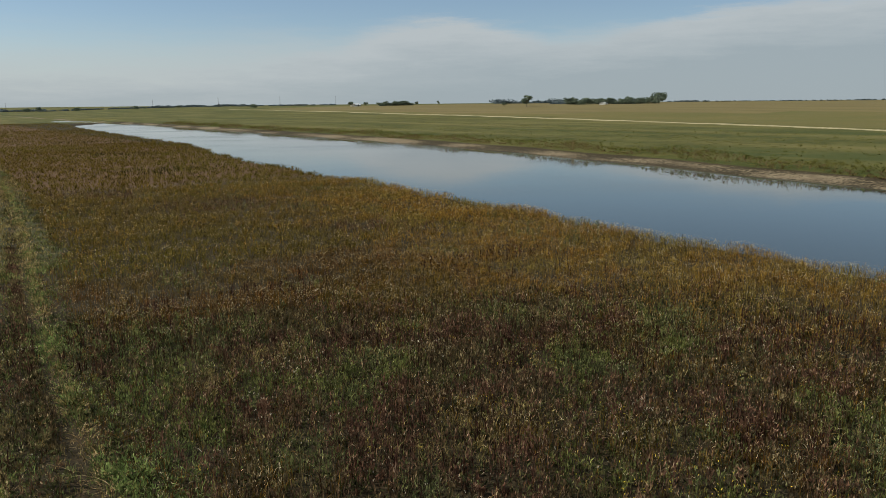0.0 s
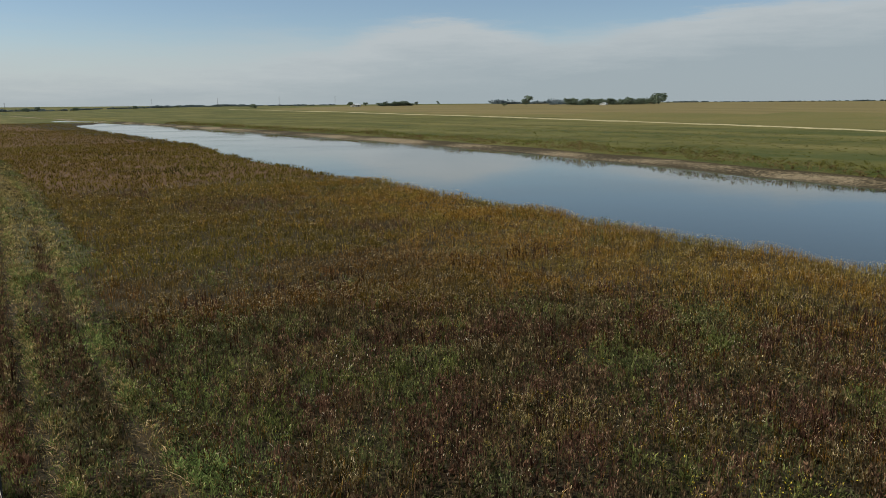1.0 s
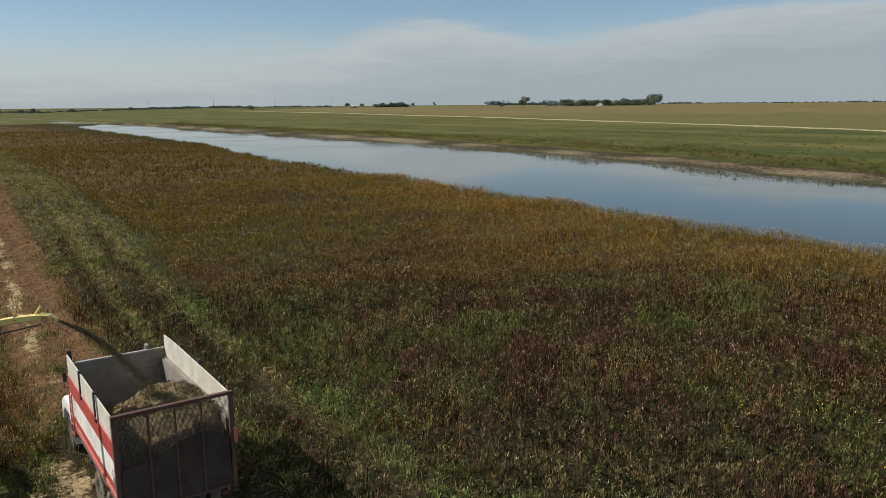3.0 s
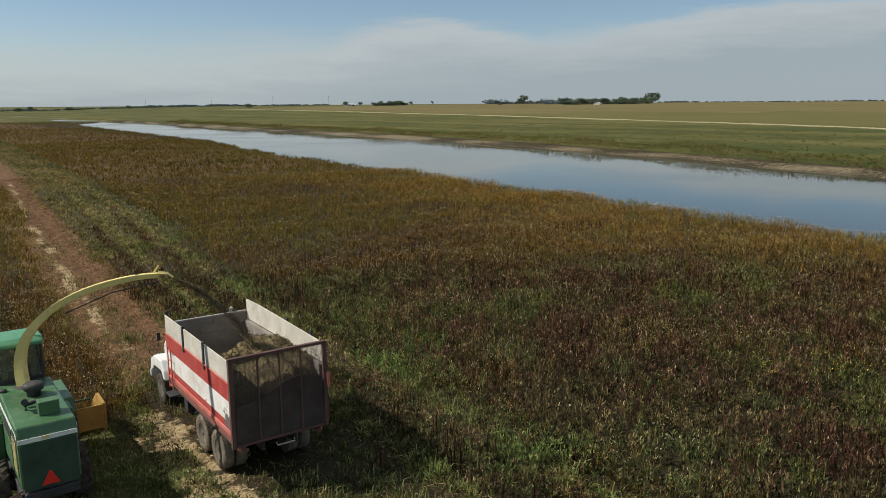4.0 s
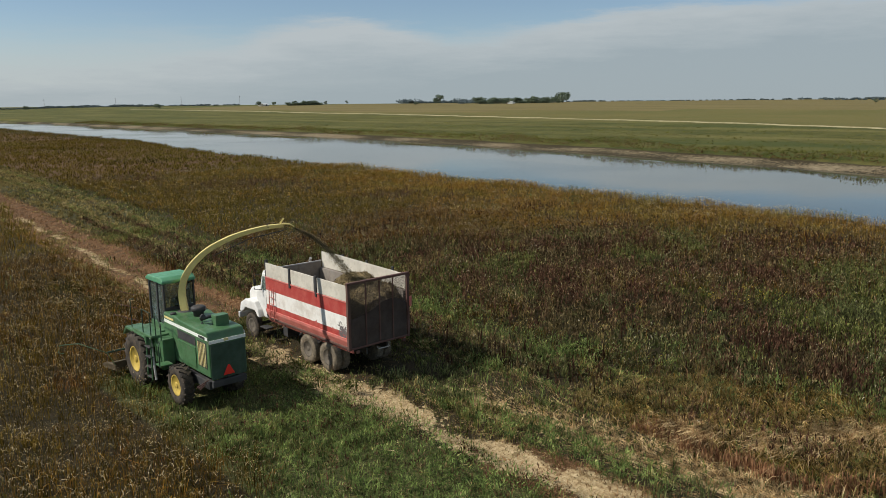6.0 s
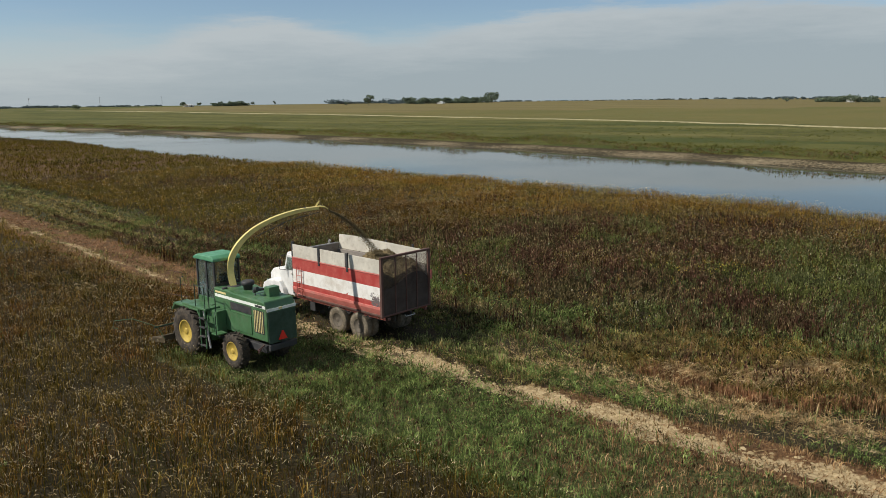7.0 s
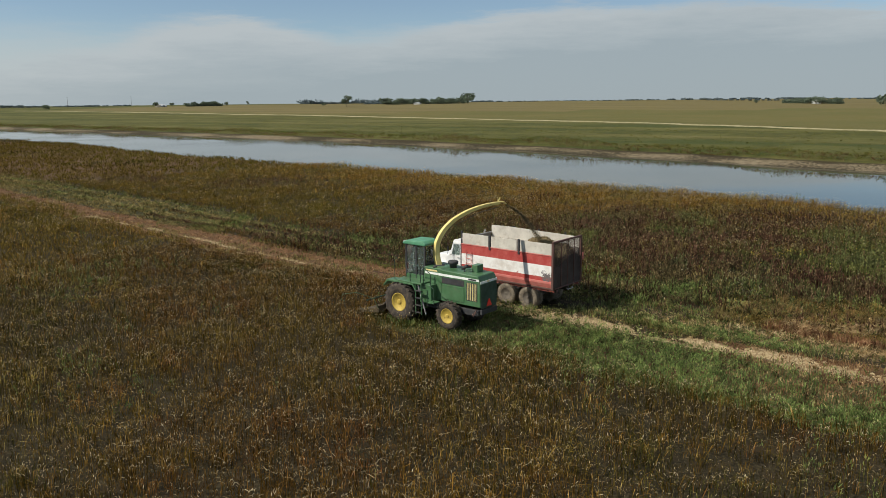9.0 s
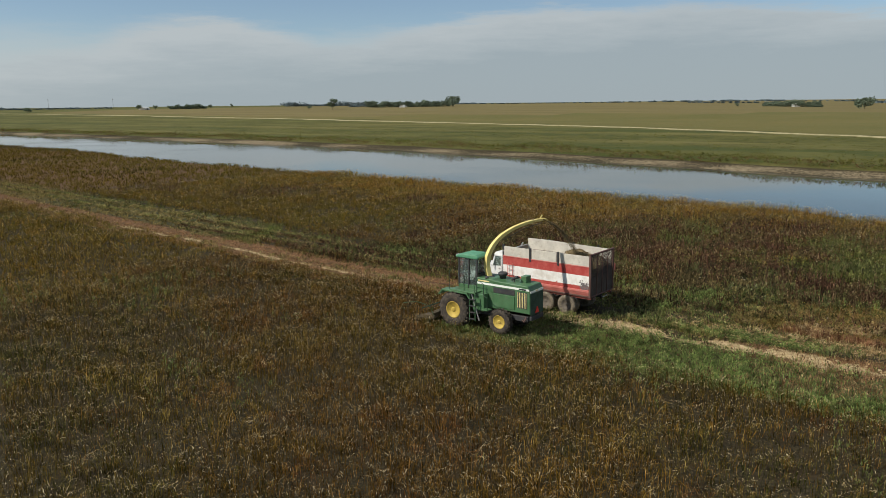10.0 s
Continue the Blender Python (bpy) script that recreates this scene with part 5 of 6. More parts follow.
    # cab
    cab = part("cab", prism([(5.42, 0.95), (6.55, 0.95), (6.55, 1.85), (6.28, 2.0), (6.05, 2.66), (5.52, 2.7), (5.42, 2.6)], -0.92, 0.92, "x", 0.05), WHITE, t, "white steel cab with dark windows")
    part("roof", prism([(5.4, 2.66), (6.12, 2.63), (6.0, 2.76), (5.5, 2.79)], -0.88, 0.88, "x", 0.03), WHITE, cab)
    for s in (-1, 1):
        part("side_window", prism([(5.62, 2.02), (6.13, 2.02), (5.98, 2.55), (5.62, 2.55)], s * 0.905, s * 0.932, "x", 0.004), GLASS, cab)
        part("door_seam", prism([(5.55, 1.1), (5.565, 1.1), (5.565, 2.58), (5.55, 2.58)], s * 0.915, s * 0.926, "x", 0), BLACK, cab)
        part("door_handle", box(s * 0.94 - 0.02, s * 0.94 + 0.02, 5.64, 5.76, 1.86, 1.89, 0.005), STEEL, cab)
        m = part("mirror", tube([(s * 0.92, 6.1, 2.0), (s * 1.2, 6.16, 2.05), (s * 1.2, 6.16, 2.6), (s * 0.92, 6.05, 2.62)], 0.014), BLACK, t)
        part("mirror_plate", box(s * 1.17 - 0.05, s * 1.17 + 0.05, 6.15, 6.18, 2.2, 2.45), BLACK, m)
    part("windscreen", prism([(6.30, 2.04), (6.315, 2.05), (6.115, 2.58), (6.1, 2.57)], -0.78, 0.78, "x", 0), GLASS, cab)
    part("rear_window", box(-0.5, 0.5, 5.405, 5.42, 2.1, 2.5), GLASS, cab)
    part("hood", prism([(6.5, 1.0), (7.62, 1.0), (7.66, 1.62), (7.4, 1.86), (6.5, 1.96)], -0.66, 0.66, "x", 0.07), WHITE, t, "rounded white bonnet")
    gr = part("grille", box(-0.56, 0.56, 7.63, 7.7, 1.05, 1.55), BLACK, t)
    for k in range(6):
        part("slat", box(-0.55, 0.55, 7.69, 7.715, 1.09 + 0.08 * k, 1.12 + 0.08 * k, 0.004), STEEL, gr)
    for s in (-1, 1):
        part("fender", prism([(6.05, 0.95), (6.13, 1.22), (6.4, 1.5), (7.1, 1.5), (7.5, 1.3), (7.62, 0.95), (7.5, 0.9), (7.3, 1.0), (7.15, 1.14), (6.4, 1.16), (6.2, 0.95)], s * 0.6, s * 1.12, "x", 0.04), WHITE, t, "flared white front wing")
        part("headlamp", lathe([(0, 0.09), (0.02, 0.1), (0.05, 0.07), (0.055, 0.01)], (s * 0.8, 0, 0), 16), GLASS, t).matrix_local = pose(s * 0.8, 7.6, 1.28, 0, 0, 90) @ pose(-s * 0.8, 0, 0)
        part("step", box(s * 0.98 - 0.16, s * 0.98 + 0.16, 5.5, 6.0, 0.6, 0.64), BLACK, t)
    part("bumper", box(-1.1, 1.1, 7.68, 7.8, 0.62, 0.86, 0.03), WHITE, t)
    part("battery_box", box(-1.05, -0.6, 4.1, 4.42, 0.6, 0.95), BLACK, t)
    part("exhaust_stack", tube([(0.78, 5.36, 1.2), (0.78, 5.36, 3.0), (0.78, 5.3, 3.1)], 0.05), STEEL, t)
    # the load lies loose in the box
    me, (X, Y, top) = heap("chopped_load")
    me.shade_smooth()
    me.materials.append(CHOP)
    load = new("chopped_load", me)
    load.matrix_world = pose(0, 0, 0, 0, 0, -1.6)
    tagged(load, "heap of brown chopped crop filling the truck box", "silage", kind="stuff")
    r = np.random.RandomState(8)
    i = r.randint(0, X.size, 5200)
    c = np.stack([X.ravel()[i], Y.ravel()[i], top.ravel()[i] + r.uniform(0, 0.03, 5200)], 1) + r.normal(0, 0.01, (5200, 3))
    c[:, 0] = np.clip(c[:, 0], -1.1, 1.1)
    c[:, 1] = np.clip(c[:, 1], 0.1, 5.15)
    bits = new("chopped_bits", flakes("chopped_bits", c, 0.035, 9, CHOP))
    bits.matrix_world = pose(0, 0, 0, 0, 0, -1.6)
    tagged(bits, "loose chopped leaf bits on top of the load", "silage", kind="stuff")


build_truck()


def build_harvester():
    h = root("forage_harvester", pose(-5.0, 0.9, 0, 0, 0, -0.5), "green self-propelled forage harvester with a tall curved yellow spout", "harvester")
    # engine housing
    body = part("engine_housing", prism([(0.0, 1.08), (0.02, 2.2), (0.14, 2.42), (2.0, 2.46), (2.15, 2.5), (3.05, 2.5), (3.1, 1.6), (3.0, 1.08)], -0.54, 0.64, "x", 0.04), JGREEN, h, "green sheet-metal engine housing with a pale stripe")
    for s, q in ((-1, -0.1), (1, 0)):
        part("side_stripe", box(s * (0.642 + q) - 0.004, s * (0.642 + q) + 0.004, 0.06, 3.0, 2.19, 2.29, 0), STRIPE, body, "pale side stripe")
        part("side_screen", box(s * (0.645 + q) - 0.008, s * (0.645 + q) + 0.008, 0.85, 2.05, 1.88, 2.14, 0), BLACK, body)
        part("number_bar", box(s * (0.65 + q) - 0.003, s * (0.65 + q) + 0.003, 0.22, 0.62, 2.205, 2.275, 0), BLACK, body)
        part("decal_bar", box(s * (0.65 + q) - 0.003, s * (0.65 + q) + 0.003, 2.3, 2.95, 2.335, 2.4, 0), DECAL, body)
        part("side_door", box(s * (0.652 + q) - 0.012, s * (0.652 + q) + 0.012, 0.85, 2.05, 1.2, 1.83, 0.01), JGREEN, body)
        part("louvre_back", box(s * (0.643 + q) - 0.006, s * (0.643 + q) + 0.006, 0.16, 0.72, 1.32, 2.1, 0), BLACK, body)
        for k in range(6):
            part("louvre", box(s * (0.652 + q) - 0.012, s * (0.652 + q) + 0.012, 0.2 + 0.09 * k, 0.232 + 0.09 * k, 1.35, 2.08, 0.004), DECAL, body, "yellow grille bar")
    part("rear_stripe", box(-0.53, 0.63, -0.012, 0.002, 2.1, 2.2, 0), STRIPE, body, "pale stripe across the back")
    # screen carried down dark over the lower rear, colouring in the shade there
    part("rear_screen", box(-0.5, 0.6, -0.02, 0.0, 1.02, 2.06, 0.006), DARKGREEN, body, "dusty dark green radiator screen, carried low to darken the shaded rear")
    part("badge", box(-0.07, 0.07, -0.02, -0.012, 2.12, 2.2, 0), DECAL, body)
    # bumper coloured black for the shade below the rear
    part("rear_bumper", box(-0.5, 0.58, -0.06, 0.06, 0.78, 0.98, 0.02), BLACK, h)
    sign = part("slow_sign", prism([(-0.16, 1.1), (0.2, 1.1), (0.04, 1.4), (0.0, 1.4)], -0.06, -0.035, "y", 0.004), SIGNRED, h, "red triangular slow-vehicle sign")
    part("sign_bracket", box(-0.03, 0.03, -0.036, 0.0, 1.0, 1.3, 0), BLACK, sign)
    # on the housing: intake, elbow pipe, box, cap
    part("air_intake", lathe([(0, 0.02), (0, 0.15), (0.14, 0.16), (0.16, 0.22), (0.27, 0.23), (0.31, 0.18), (0.32, 0.02)], (0, 0, 0), 22), BLACK, h, "black mushroom air intake").matrix_local = pose(0.12, 1.95, 2.46, 0, -90, 0)
    part("exhaust_elbow", tube([(-0.18, 1.1, 2.4), (-0.18, 1.1, 2.6), (-0.2, 1.02, 2.68), (-0.22, 0.9, 2.7)], 0.07, 10), BLACK, h)
    part("muffler_box", box(0.0, 0.42, 0.55, 0.85, 2.42, 2.74, 0.02), JGREEN, h)
    part("hose", tube([(-0.15, 1.25, 2.52), (0.1, 1.25, 2.56), (0.4, 1.2, 2.54)], 0.05, 8), BLACK, h)
    part("filler_cap", lathe([(0, 0.02), (0, 0.09), (0.06, 0.09), (0.07, 0.02)], (0, 0, 0), 16), BLACK, h).matrix_local = pose(-0.45, 2.5, 2.49, 0, -90, 0)
    part("frame_rail", box(-0.55, -0.4, 0.1, 4.6, 0.7, 0.95), BLACK, h)
    part("frame_rail", box(0.4, 0.55, 0.1, 4.6, 0.7, 0.95), BLACK, h)
    part("cutter_housing", prism([(3.0, 0.6), (4.7, 0.5), (4.9, 1.0), (4.2, 1.75), (3.0, 1.9)], -0.7, 0.75, "x", 0.03), JGREEN, h)
    for k in range(3):
        part("drive_pipe", tube([(-0.98 + 0.08 * k, -0.05 + 0.1 * k, 0.95 - 0.09 * k), (-0.5, 0.25 + 0.1 * k, 0.95 - 0.09 * k)], 0.02), RUST, h)
    # cab
    cab = part("cab", prism([(3.05, 1.85), (4.15, 1.85), (4.26, 2.5), (4.15, 3.36), (3.05, 3.36)], -0.46, 0.5, "x", 0.03), GLASS, h, "tinted glass cab with black pillars")
    for x in (-0.47, 0.51):
        for y in (3.06, 3.55, 4.14):
            part("pillar", box(x - 0.03, x + 0.03, y - 0.04, y + 0.04, 1.85, 3.38), BLACK, cab)
        part("sill", box(x - 0.03, x + 0.03, 3.05, 4.18, 1.83, 2.05), JGREEN, cab)
    part("back_panel", box(-0.46, 0.5, 3.0, 3.05, 1.85, 2.6), BLACK, cab)
    part("seat", prism([(3.15, 2.0), (3.7, 2.0), (3.7, 2.2), (3.32, 2.24), (3.22, 2.9), (3.1, 2.9)], -0.25, 0.25, "x", 0.04), BLACK, cab)
    part("roof", prism([(2.98, 3.36), (4.3, 3.36), (4.32, 3.43), (4.1, 3.54), (3.15, 3.56), (2.98, 3.46)], -0.54, 0.58, "x", 0.04), ROOFG, cab, "sun-faded green cab roof")
    part("work_lamp", box(-0.4, -0.22, 4.3, 4.38, 3.38, 3.48), STEEL, cab)
    part("beacon_stub", tube([(0.4, 3.2, 3.54), (0.4, 3.2, 3.68)], 0.03), BLACK, cab)
    # platform, rails and steps on the left
    deck = part("platform", box(-1.1, -0.47, 2.75, 4.3, 1.78, 1.86, 0.02), JGREEN, h, "green side platform over the front wheel")
    part("fender", prism([(3.0, 1.45), (3.2, 1.78), (4.75, 1.8), (4.98, 1.5), (4.94, 1.48), (4.7, 1.72), (3.25, 1.72), (3.05, 1.44)], -1.14, -0.6, "x", 0.01), JGREEN, h)
    part("fender", prism([(3.0, 1.45), (3.2, 1.78), (4.75, 1.8), (4.98, 1.5), (4.94, 1.48), (4.7, 1.72), (3.25, 1.72), (3.05, 1.44)], 0.6, 1.14, "x", 0.01), JGREEN, h)
    part("tank_panel", box(-0.92, -0.54, 2.35, 3.0, 0.95, 1.8, 0.03), JGREEN, h, "green fuel tank panel")
    part("tank_panel", box(0.64, 0.98, 2.35, 3.0, 0.95, 1.8, 0.03), JGREEN, h)
    part("lower_step", box(-1.2, -0.8, 1.95, 2.32, 1.08, 1.13), JGREEN, h)
    for pts in ([(-1.08, 2.8, 1.86), (-1.08, 2.8, 2.6), (-1.08, 3.4, 2.62), (-1.08, 3.4, 1.86)], [(-1.08, 4.3, 1.86), (-1.08, 4.3, 2.75), (-1.0, 4.2, 2.8)],
                [(-0.95, 2.35, 1.8), (-0.95, 2.35, 2.3), (-0.95, 2.75, 2.55), (-0.95, 2.75, 1.86)], [(-1.22, 1.95, 1.1), (-1.22, 1.95, 1.75), (-1.0, 2.35, 1.78)]):
        part("handrail", tube(pts, 0.018), DARKGREEN, deck)
    lad = part("steps", tube([(-1.14, 3.05, 1.8), (-1.18, 3.0, 0.5)], 0.025), JGREEN, h)
    part("step_rail", tube([(-1.14, 2.72, 1.8), (-1.18, 2.67, 0.5)], 0.025), JGREEN, lad)
    for k in range(4):
        part("rung", box(-1.22, -1.1, 2.68, 3.04, 0.55 + 0.32 * k, 0.59 + 0.32 * k), BLACK, lad)
    for z0, z1, far in ((2.0, 2.05, 5.5), (2.42, 2.5, 5.1), (2.85, 2.95, 5.0)):
        part("marker_rod", tube([(-0.85, 4.35, z0), (-1.2, far, z1)], 0.011), RUST, h, "thin rusty rod before the cab")
    part("strut", tube([(-1.02, 3.0, 1.75), (-1.16, 2.45, 0.55)], 0.035, 8, None, 0.5), STEEL, h, "grey flat stay beside the steps")
    # wheels
    part("axle", tube([(-0.95, 4.0, 0.85), (0.95, 4.0, 0.85)], 0.12), BLACK, h)
    part("axle", tube([(-0.85, 1.45, 0.6), (0.85, 1.45, 0.6)], 0.09), BLACK, h)
    for s in (-1, 1):
        wheel(h, (s * 0.96, 4.0, 0.86), 0.86, 0.52, s, RIMY, TYRE, 22, 0.1, 0.46)
        wheel(h, (s * 0.82, 1.45, 0.6), 0.6, 0.36, s, RIMY, TYRE, 20, 0.06, 0.52)
    # spout, in the machine's own axes
    inv = h.matrix_world.inverted()
    way = [inv @ Vector(p) for p in ((-4.95, 3.55, 2.4), (-4.97, 3.68, 2.9), (-4.9, 3.72, 3.35), (-4.72, 3.68, 3.72), (-4.45, 3.6, 4.05), (-4.05, 3.44, 4.38), (-3.5, 3.18, 4.67), (-2.95, 2.9, 4.86), (-2.4, 2.64, 4.97), (-1.95, 2.42, 5.0))]
    bm = bmesh.new()
    rings = []
    curve = []
    for i in range(9):
        p0, p1, p2, p3 = way[max(i - 1, 0)], way[i], way[i + 1], way[min(i + 2, 9)]
        for q in (0.0, 0.25, 0.5, 0.75):
            curve.append(0.5 * (2 * p1 + (p2 - p0) * q + (2 * p0 - 5 * p1 + 4 * p2 - p3) * q * q + (3 * p1 - p0 - 3 * p2 + p3) * q ** 3))
    curve.append(way[9])
    across = Vector((0.46, 0.89, 0)).normalized()
    for i, p in enumerate(curve):
        d = (curve[min(i + 1, len(curve) - 1)] - curve[max(i - 1, 0)]).normalized()
        up = across.cross(d).normalized()
        a, b = 0.145 - 0.0019 * i, 0.12 - 0.0018 * i
        rings.append([bm.verts.new(p + across * sx * a + up * sz * b) for sx, sz in ((-1, -1), (1, -1), (1, 0.8), (0.8, 1), (-0.8, 1), (-1, 0.8))])
    for a, b in zip(rings, rings[1:]):
        for k in range(6):
            bm.faces.new((a[k], a[(k + 1) % 6], b[(k + 1) % 6], b[k]))
    bm.faces.new(rings[0])
    bm.faces.new(rings[-1])
    sp = part("spout", bm, YELLOW, h, "long curved yellow discharge spout")
    tip, tail = way[-1], way[-2]
    out = (tip - tail).normalized()
    part("deflector", tube([tip + Vector((0, 0, 0.06)), tip + out * 0.2 + Vector((0, 0, 0.02)), tip + out * 0.34 + Vector((0, 0, -0.09))], [0.1, 0.09, 0.07], 8, None, 0.35), YELLOW, sp, "hinged yellow end flap")
    part("deflector_arm", tube([tip - out * 0.1 + Vector((0, 0, 0.08)), tip + out * 0.02 + Vector((0, 0, 0.24))], 0.03, 6), YELLOW, sp)
    for k in (6, 8):
        d = (way[k + 1] - way[k - 1]).normalized()
        part("hinge_band", tube([way[k] - d * 0.03, way[k] + d * 0.03], 0.135 - 0.006 * k, 8), BLACK if k == 8 else YELLOW, sp, "bolted joint of the spout")
    part("control_rod", tube([way[5] + Vector((0.1, 0, -0.24)), way[7] + Vector((0, 0, -0.24)), tip + Vector((0, 0, -0.16))], 0.016, 6), BLACK, sp)
    part("turret", lathe([(0, 0.05), (0, 0.26), (0.16, 0.26), (0.18, 0.22), (0.2, 0.05)], (0, 0, 0), 22), BLACK, sp).matrix_local = Matrix.Translation(way[0]) @ pose(0, 0, -0.06, 0, -90, 0)
    # header
    hd = part("header", prism([(5.0, 0.35), (5.9, 0.18), (5.95, 0.3), (5.2, 0.45), (5.12, 0.56), (5.0, 0.58)], -1.5, 2.1, "x", 0.015), DUSTY, h, "wide dust-covered cutting header")
    part("end_shield", prism([(4.95, 0.3), (6.0, 0.15), (6.2, 0.25), (5.7, 0.42), (5.1, 0.46), (4.95, 0.46)], -1.5, -1.43, "x", 0.015), DUSTY, hd, "dusty sheet-metal end shield")
    part("end_shield", prism([(4.35, 0.25), (6.0, 0.15), (6.2, 0.25), (5.7, 0.7), (5.2, 1.05), (4.4, 1.0)], 2.06, 2.14, "x", 0.02), AMBER, hd, "dull amber-yellow end shield")
    part("back_plate", box(1.25, 2.06, 4.36, 4.42, 0.3, 0.98, 0.015), AMBER, hd, "dull amber-yellow back plate")
    part("reel_tube", tube([(-1.45, 5.75, 0.72), (2.0, 5.75, 0.72)], 0.035, 8), DARKGREEN, hd)
    for k in range(9):
        x = -1.4 + 0.42 * k
        part("reel_tine", tube([(x, 5.75, 0.72), (x, 5.95, 0.52), (x, 5.9, 0.4)], 0.012, 5), RUST, hd)
    part("divider_rod", tube([(-1.46, 5.0, 0.44), (-1.7, 5.02, 0.95), (-2.15, 5.1, 1.2), (-2.45, 5.35, 1.35), (-2.9, 5.75, 1.3), (-2.95, 5.8, 1.05), (-2.8, 5.75, 1.0)], 0.014, 6), JGREEN, hd, "bent green crop divider rod")
    part("feed_neck", prism([(4.4, 0.5), (5.05, 0.4), (5.05, 1.0), (4.4, 1.2)], -0.6, 0.6, "x", 0.02), JGREEN, hd)


build_harvester()


def build_stream():
    """The crop in flight from the spout into the box."""
    r = np.random.RandomState(12)
    n = 9000
    t = r.uniform(0, 1, n) ** 0.85
    mid = np.stack([-1.62 + 1.75 * t, 2.28 - 0.85 * t, 4.88 - 0.75 * t - 1.25 * t * t], 1)
    wide = 0.015 + 0.075 * t
    c = mid + r.normal(0, 1, (n, 3)) * wide[:, None]
    ob = new("crop_stream", flakes("crop_stream", c, 0.015, 13, CHOP))
    tagged(ob, "stream of brown chopped crop falling from spout to box", "silage", kind="stuff")


build_stream()


# ---- trees, farms and poles in the distance ----
FOLIAGE = leaf_mat("tree_leaf", [(0.0, (0.09, 0.12, 0.085)), (0.6, (0.15, 0.185, 0.125)), (0.95, (0.22, 0.255, 0.165))], through=0.3)
# distance haze is mixed into this leaf colour: bluer and greyer
HAZYLEAF = leaf_mat("haze_tinted_leaf", [(0.0, (0.1, 0.13, 0.135)), (0.6, (0.14, 0.172, 0.175)), (0.95, (0.18, 0.215, 0.205))], through=0.2)
BARK = paint_mat("bark", (0.09, 0.07, 0.05), (0.05, 0.04, 0.03), 0.6, 0.9)


def leaf_cloud(centres, radii, per, size, seed):
    """Many small leaf clumps in uneven lobes round the given centres."""
    r = np.random.RandomState(seed)
    out = []
    for c, rad in zip(centres, radii):
        p = r.normal(0, 1, (per, 3))
        p /= np.linalg.norm(p, axis=1, keepdims=True)
        p *= (r.uniform(0.25, 1, (per, 1)) ** 0.5) * np.array(rad)
        out.append(p + np.array(c))
    c = np.concatenate(out)
    n = len(c)
    a, b = r.normal(0, 1, (n, 3)), r.normal(0, 1, (n, 3))
    a /= np.linalg.norm(a, axis=1, keepdims=True)
    b = np.cross(a, b)
    b /= np.linalg.norm(b, axis=1, keepdims=True)
    s = size * r.uniform(0.5, 1.4, (n, 1))
    a, b = a * s, b * s * 0.7
    co = np.stack([c - a, c + b, c + a, c - b], 1).reshape(-1, 3)
    return co, np.arange(n)[:, None] * 4 + np.array([[0, 1, 2, 3]])


def tree(x, y, high, wide, seed, mat, label, bare=0.28, group=""):
    r = random.Random(seed)
    t = root("tree", pose(x, y, float(land(np.array([x]), np.array([y]))[0]) - 0.1), label, "tree", group)
    top = Vector((r.uniform(-0.3, 0.3), r.uniform(-0.3, 0.3), high * 0.75))
    bm = tube([(0, 0, 0), (0.05, 0, high * bare), tuple(top)], [high * 0.035, high * 0.026, high * 0.008], 7)
    cs, rs = [], []
    for k in range(7):
        a = 6.2832 * k / 7 + r.uniform(-0.3, 0.3)
        z0 = high * r.uniform(bare, bare + 0.25)
        e = Vector((math.cos(a) * wide * r.uniform(0.25, 0.42), math.sin(a) * wide * r.uniform(0.25, 0.42), high * r.uniform(bare + 0.14, 0.82)))
        tube([(0.05, 0, z0), tuple(e * 0.5 + Vector((0, 0, z0 * 0.45))), tuple(e)], [high * 0.014, high * 0.009, high * 0.004], 5, bm)
        cs.append(tuple(e))
        q = wide * r.uniform(0.17, 0.27)
        rs.append((q, q, q * r.uniform(0.75, 1.0)))
    cs.append(tuple(top + Vector((0, 0, high * 0.08))))
    rs.append((wide * 0.22, wide * 0.22, high * 0.13))
    part("trunk", bm, BARK, t)
    co, f = leaf_cloud(cs, rs, 80, wide * 0.058, seed)
    me = mesh_from("crown", co, f)
    me.materials.append(mat)
    ob = new("crown", me)
    ob.parent = t


LONE = "lone spreading tree in the open field"
tree(411, 436, 9.3, 9.0, 1, FOLIAGE, "lone broad elm standing in the open field")
tree(416, 468, 3.5, 3.5, 2, FOLIAGE, LONE)
tree(342, 808, 6.5, 7.5, 3, FOLIAGE, LONE)
tree(501, 720, 4.6, 4.6, 4, FOLIAGE, LONE)
tree(550, 746, 5.2, 4.0, 5, FOLIAGE, LONE)
tree(508, 387, 9.0, 13.0, 6, FOLIAGE, "tall round tree at the end of the farm grove", 0.1)
tree(316, 1187, 6.5, 8.0, 7, FOLIAGE, LONE)
tree(340, 1232, 4.5, 6.0, 8, FOLIAGE, LONE)
tree(214, 1369, 9.0, 9.0, 9, FOLIAGE, LONE)
tree(196, 1372, 6.5, 11.0, 10, FOLIAGE, LONE)
tree(249, 1262, 6.5, 10.0, 11, FOLIAGE, LONE)
tree(478, 64, 7.0, 10.5, 12, FOLIAGE, "dense rounded tree by the pasture edge")
tree(501, 144, 3.2, 2.6, 13, FOLIAGE, LONE)
tree(438, 760, 6.0, 6.5, 14, FOLIAGE, "tree beside the distant farm sheds")
tree(453, 752, 4.8, 5.0, 15, FOLIAGE, "tree beside the distant farm sheds")
tree(388, 1218, 4.0, 6.0, 16, FOLIAGE, LONE)


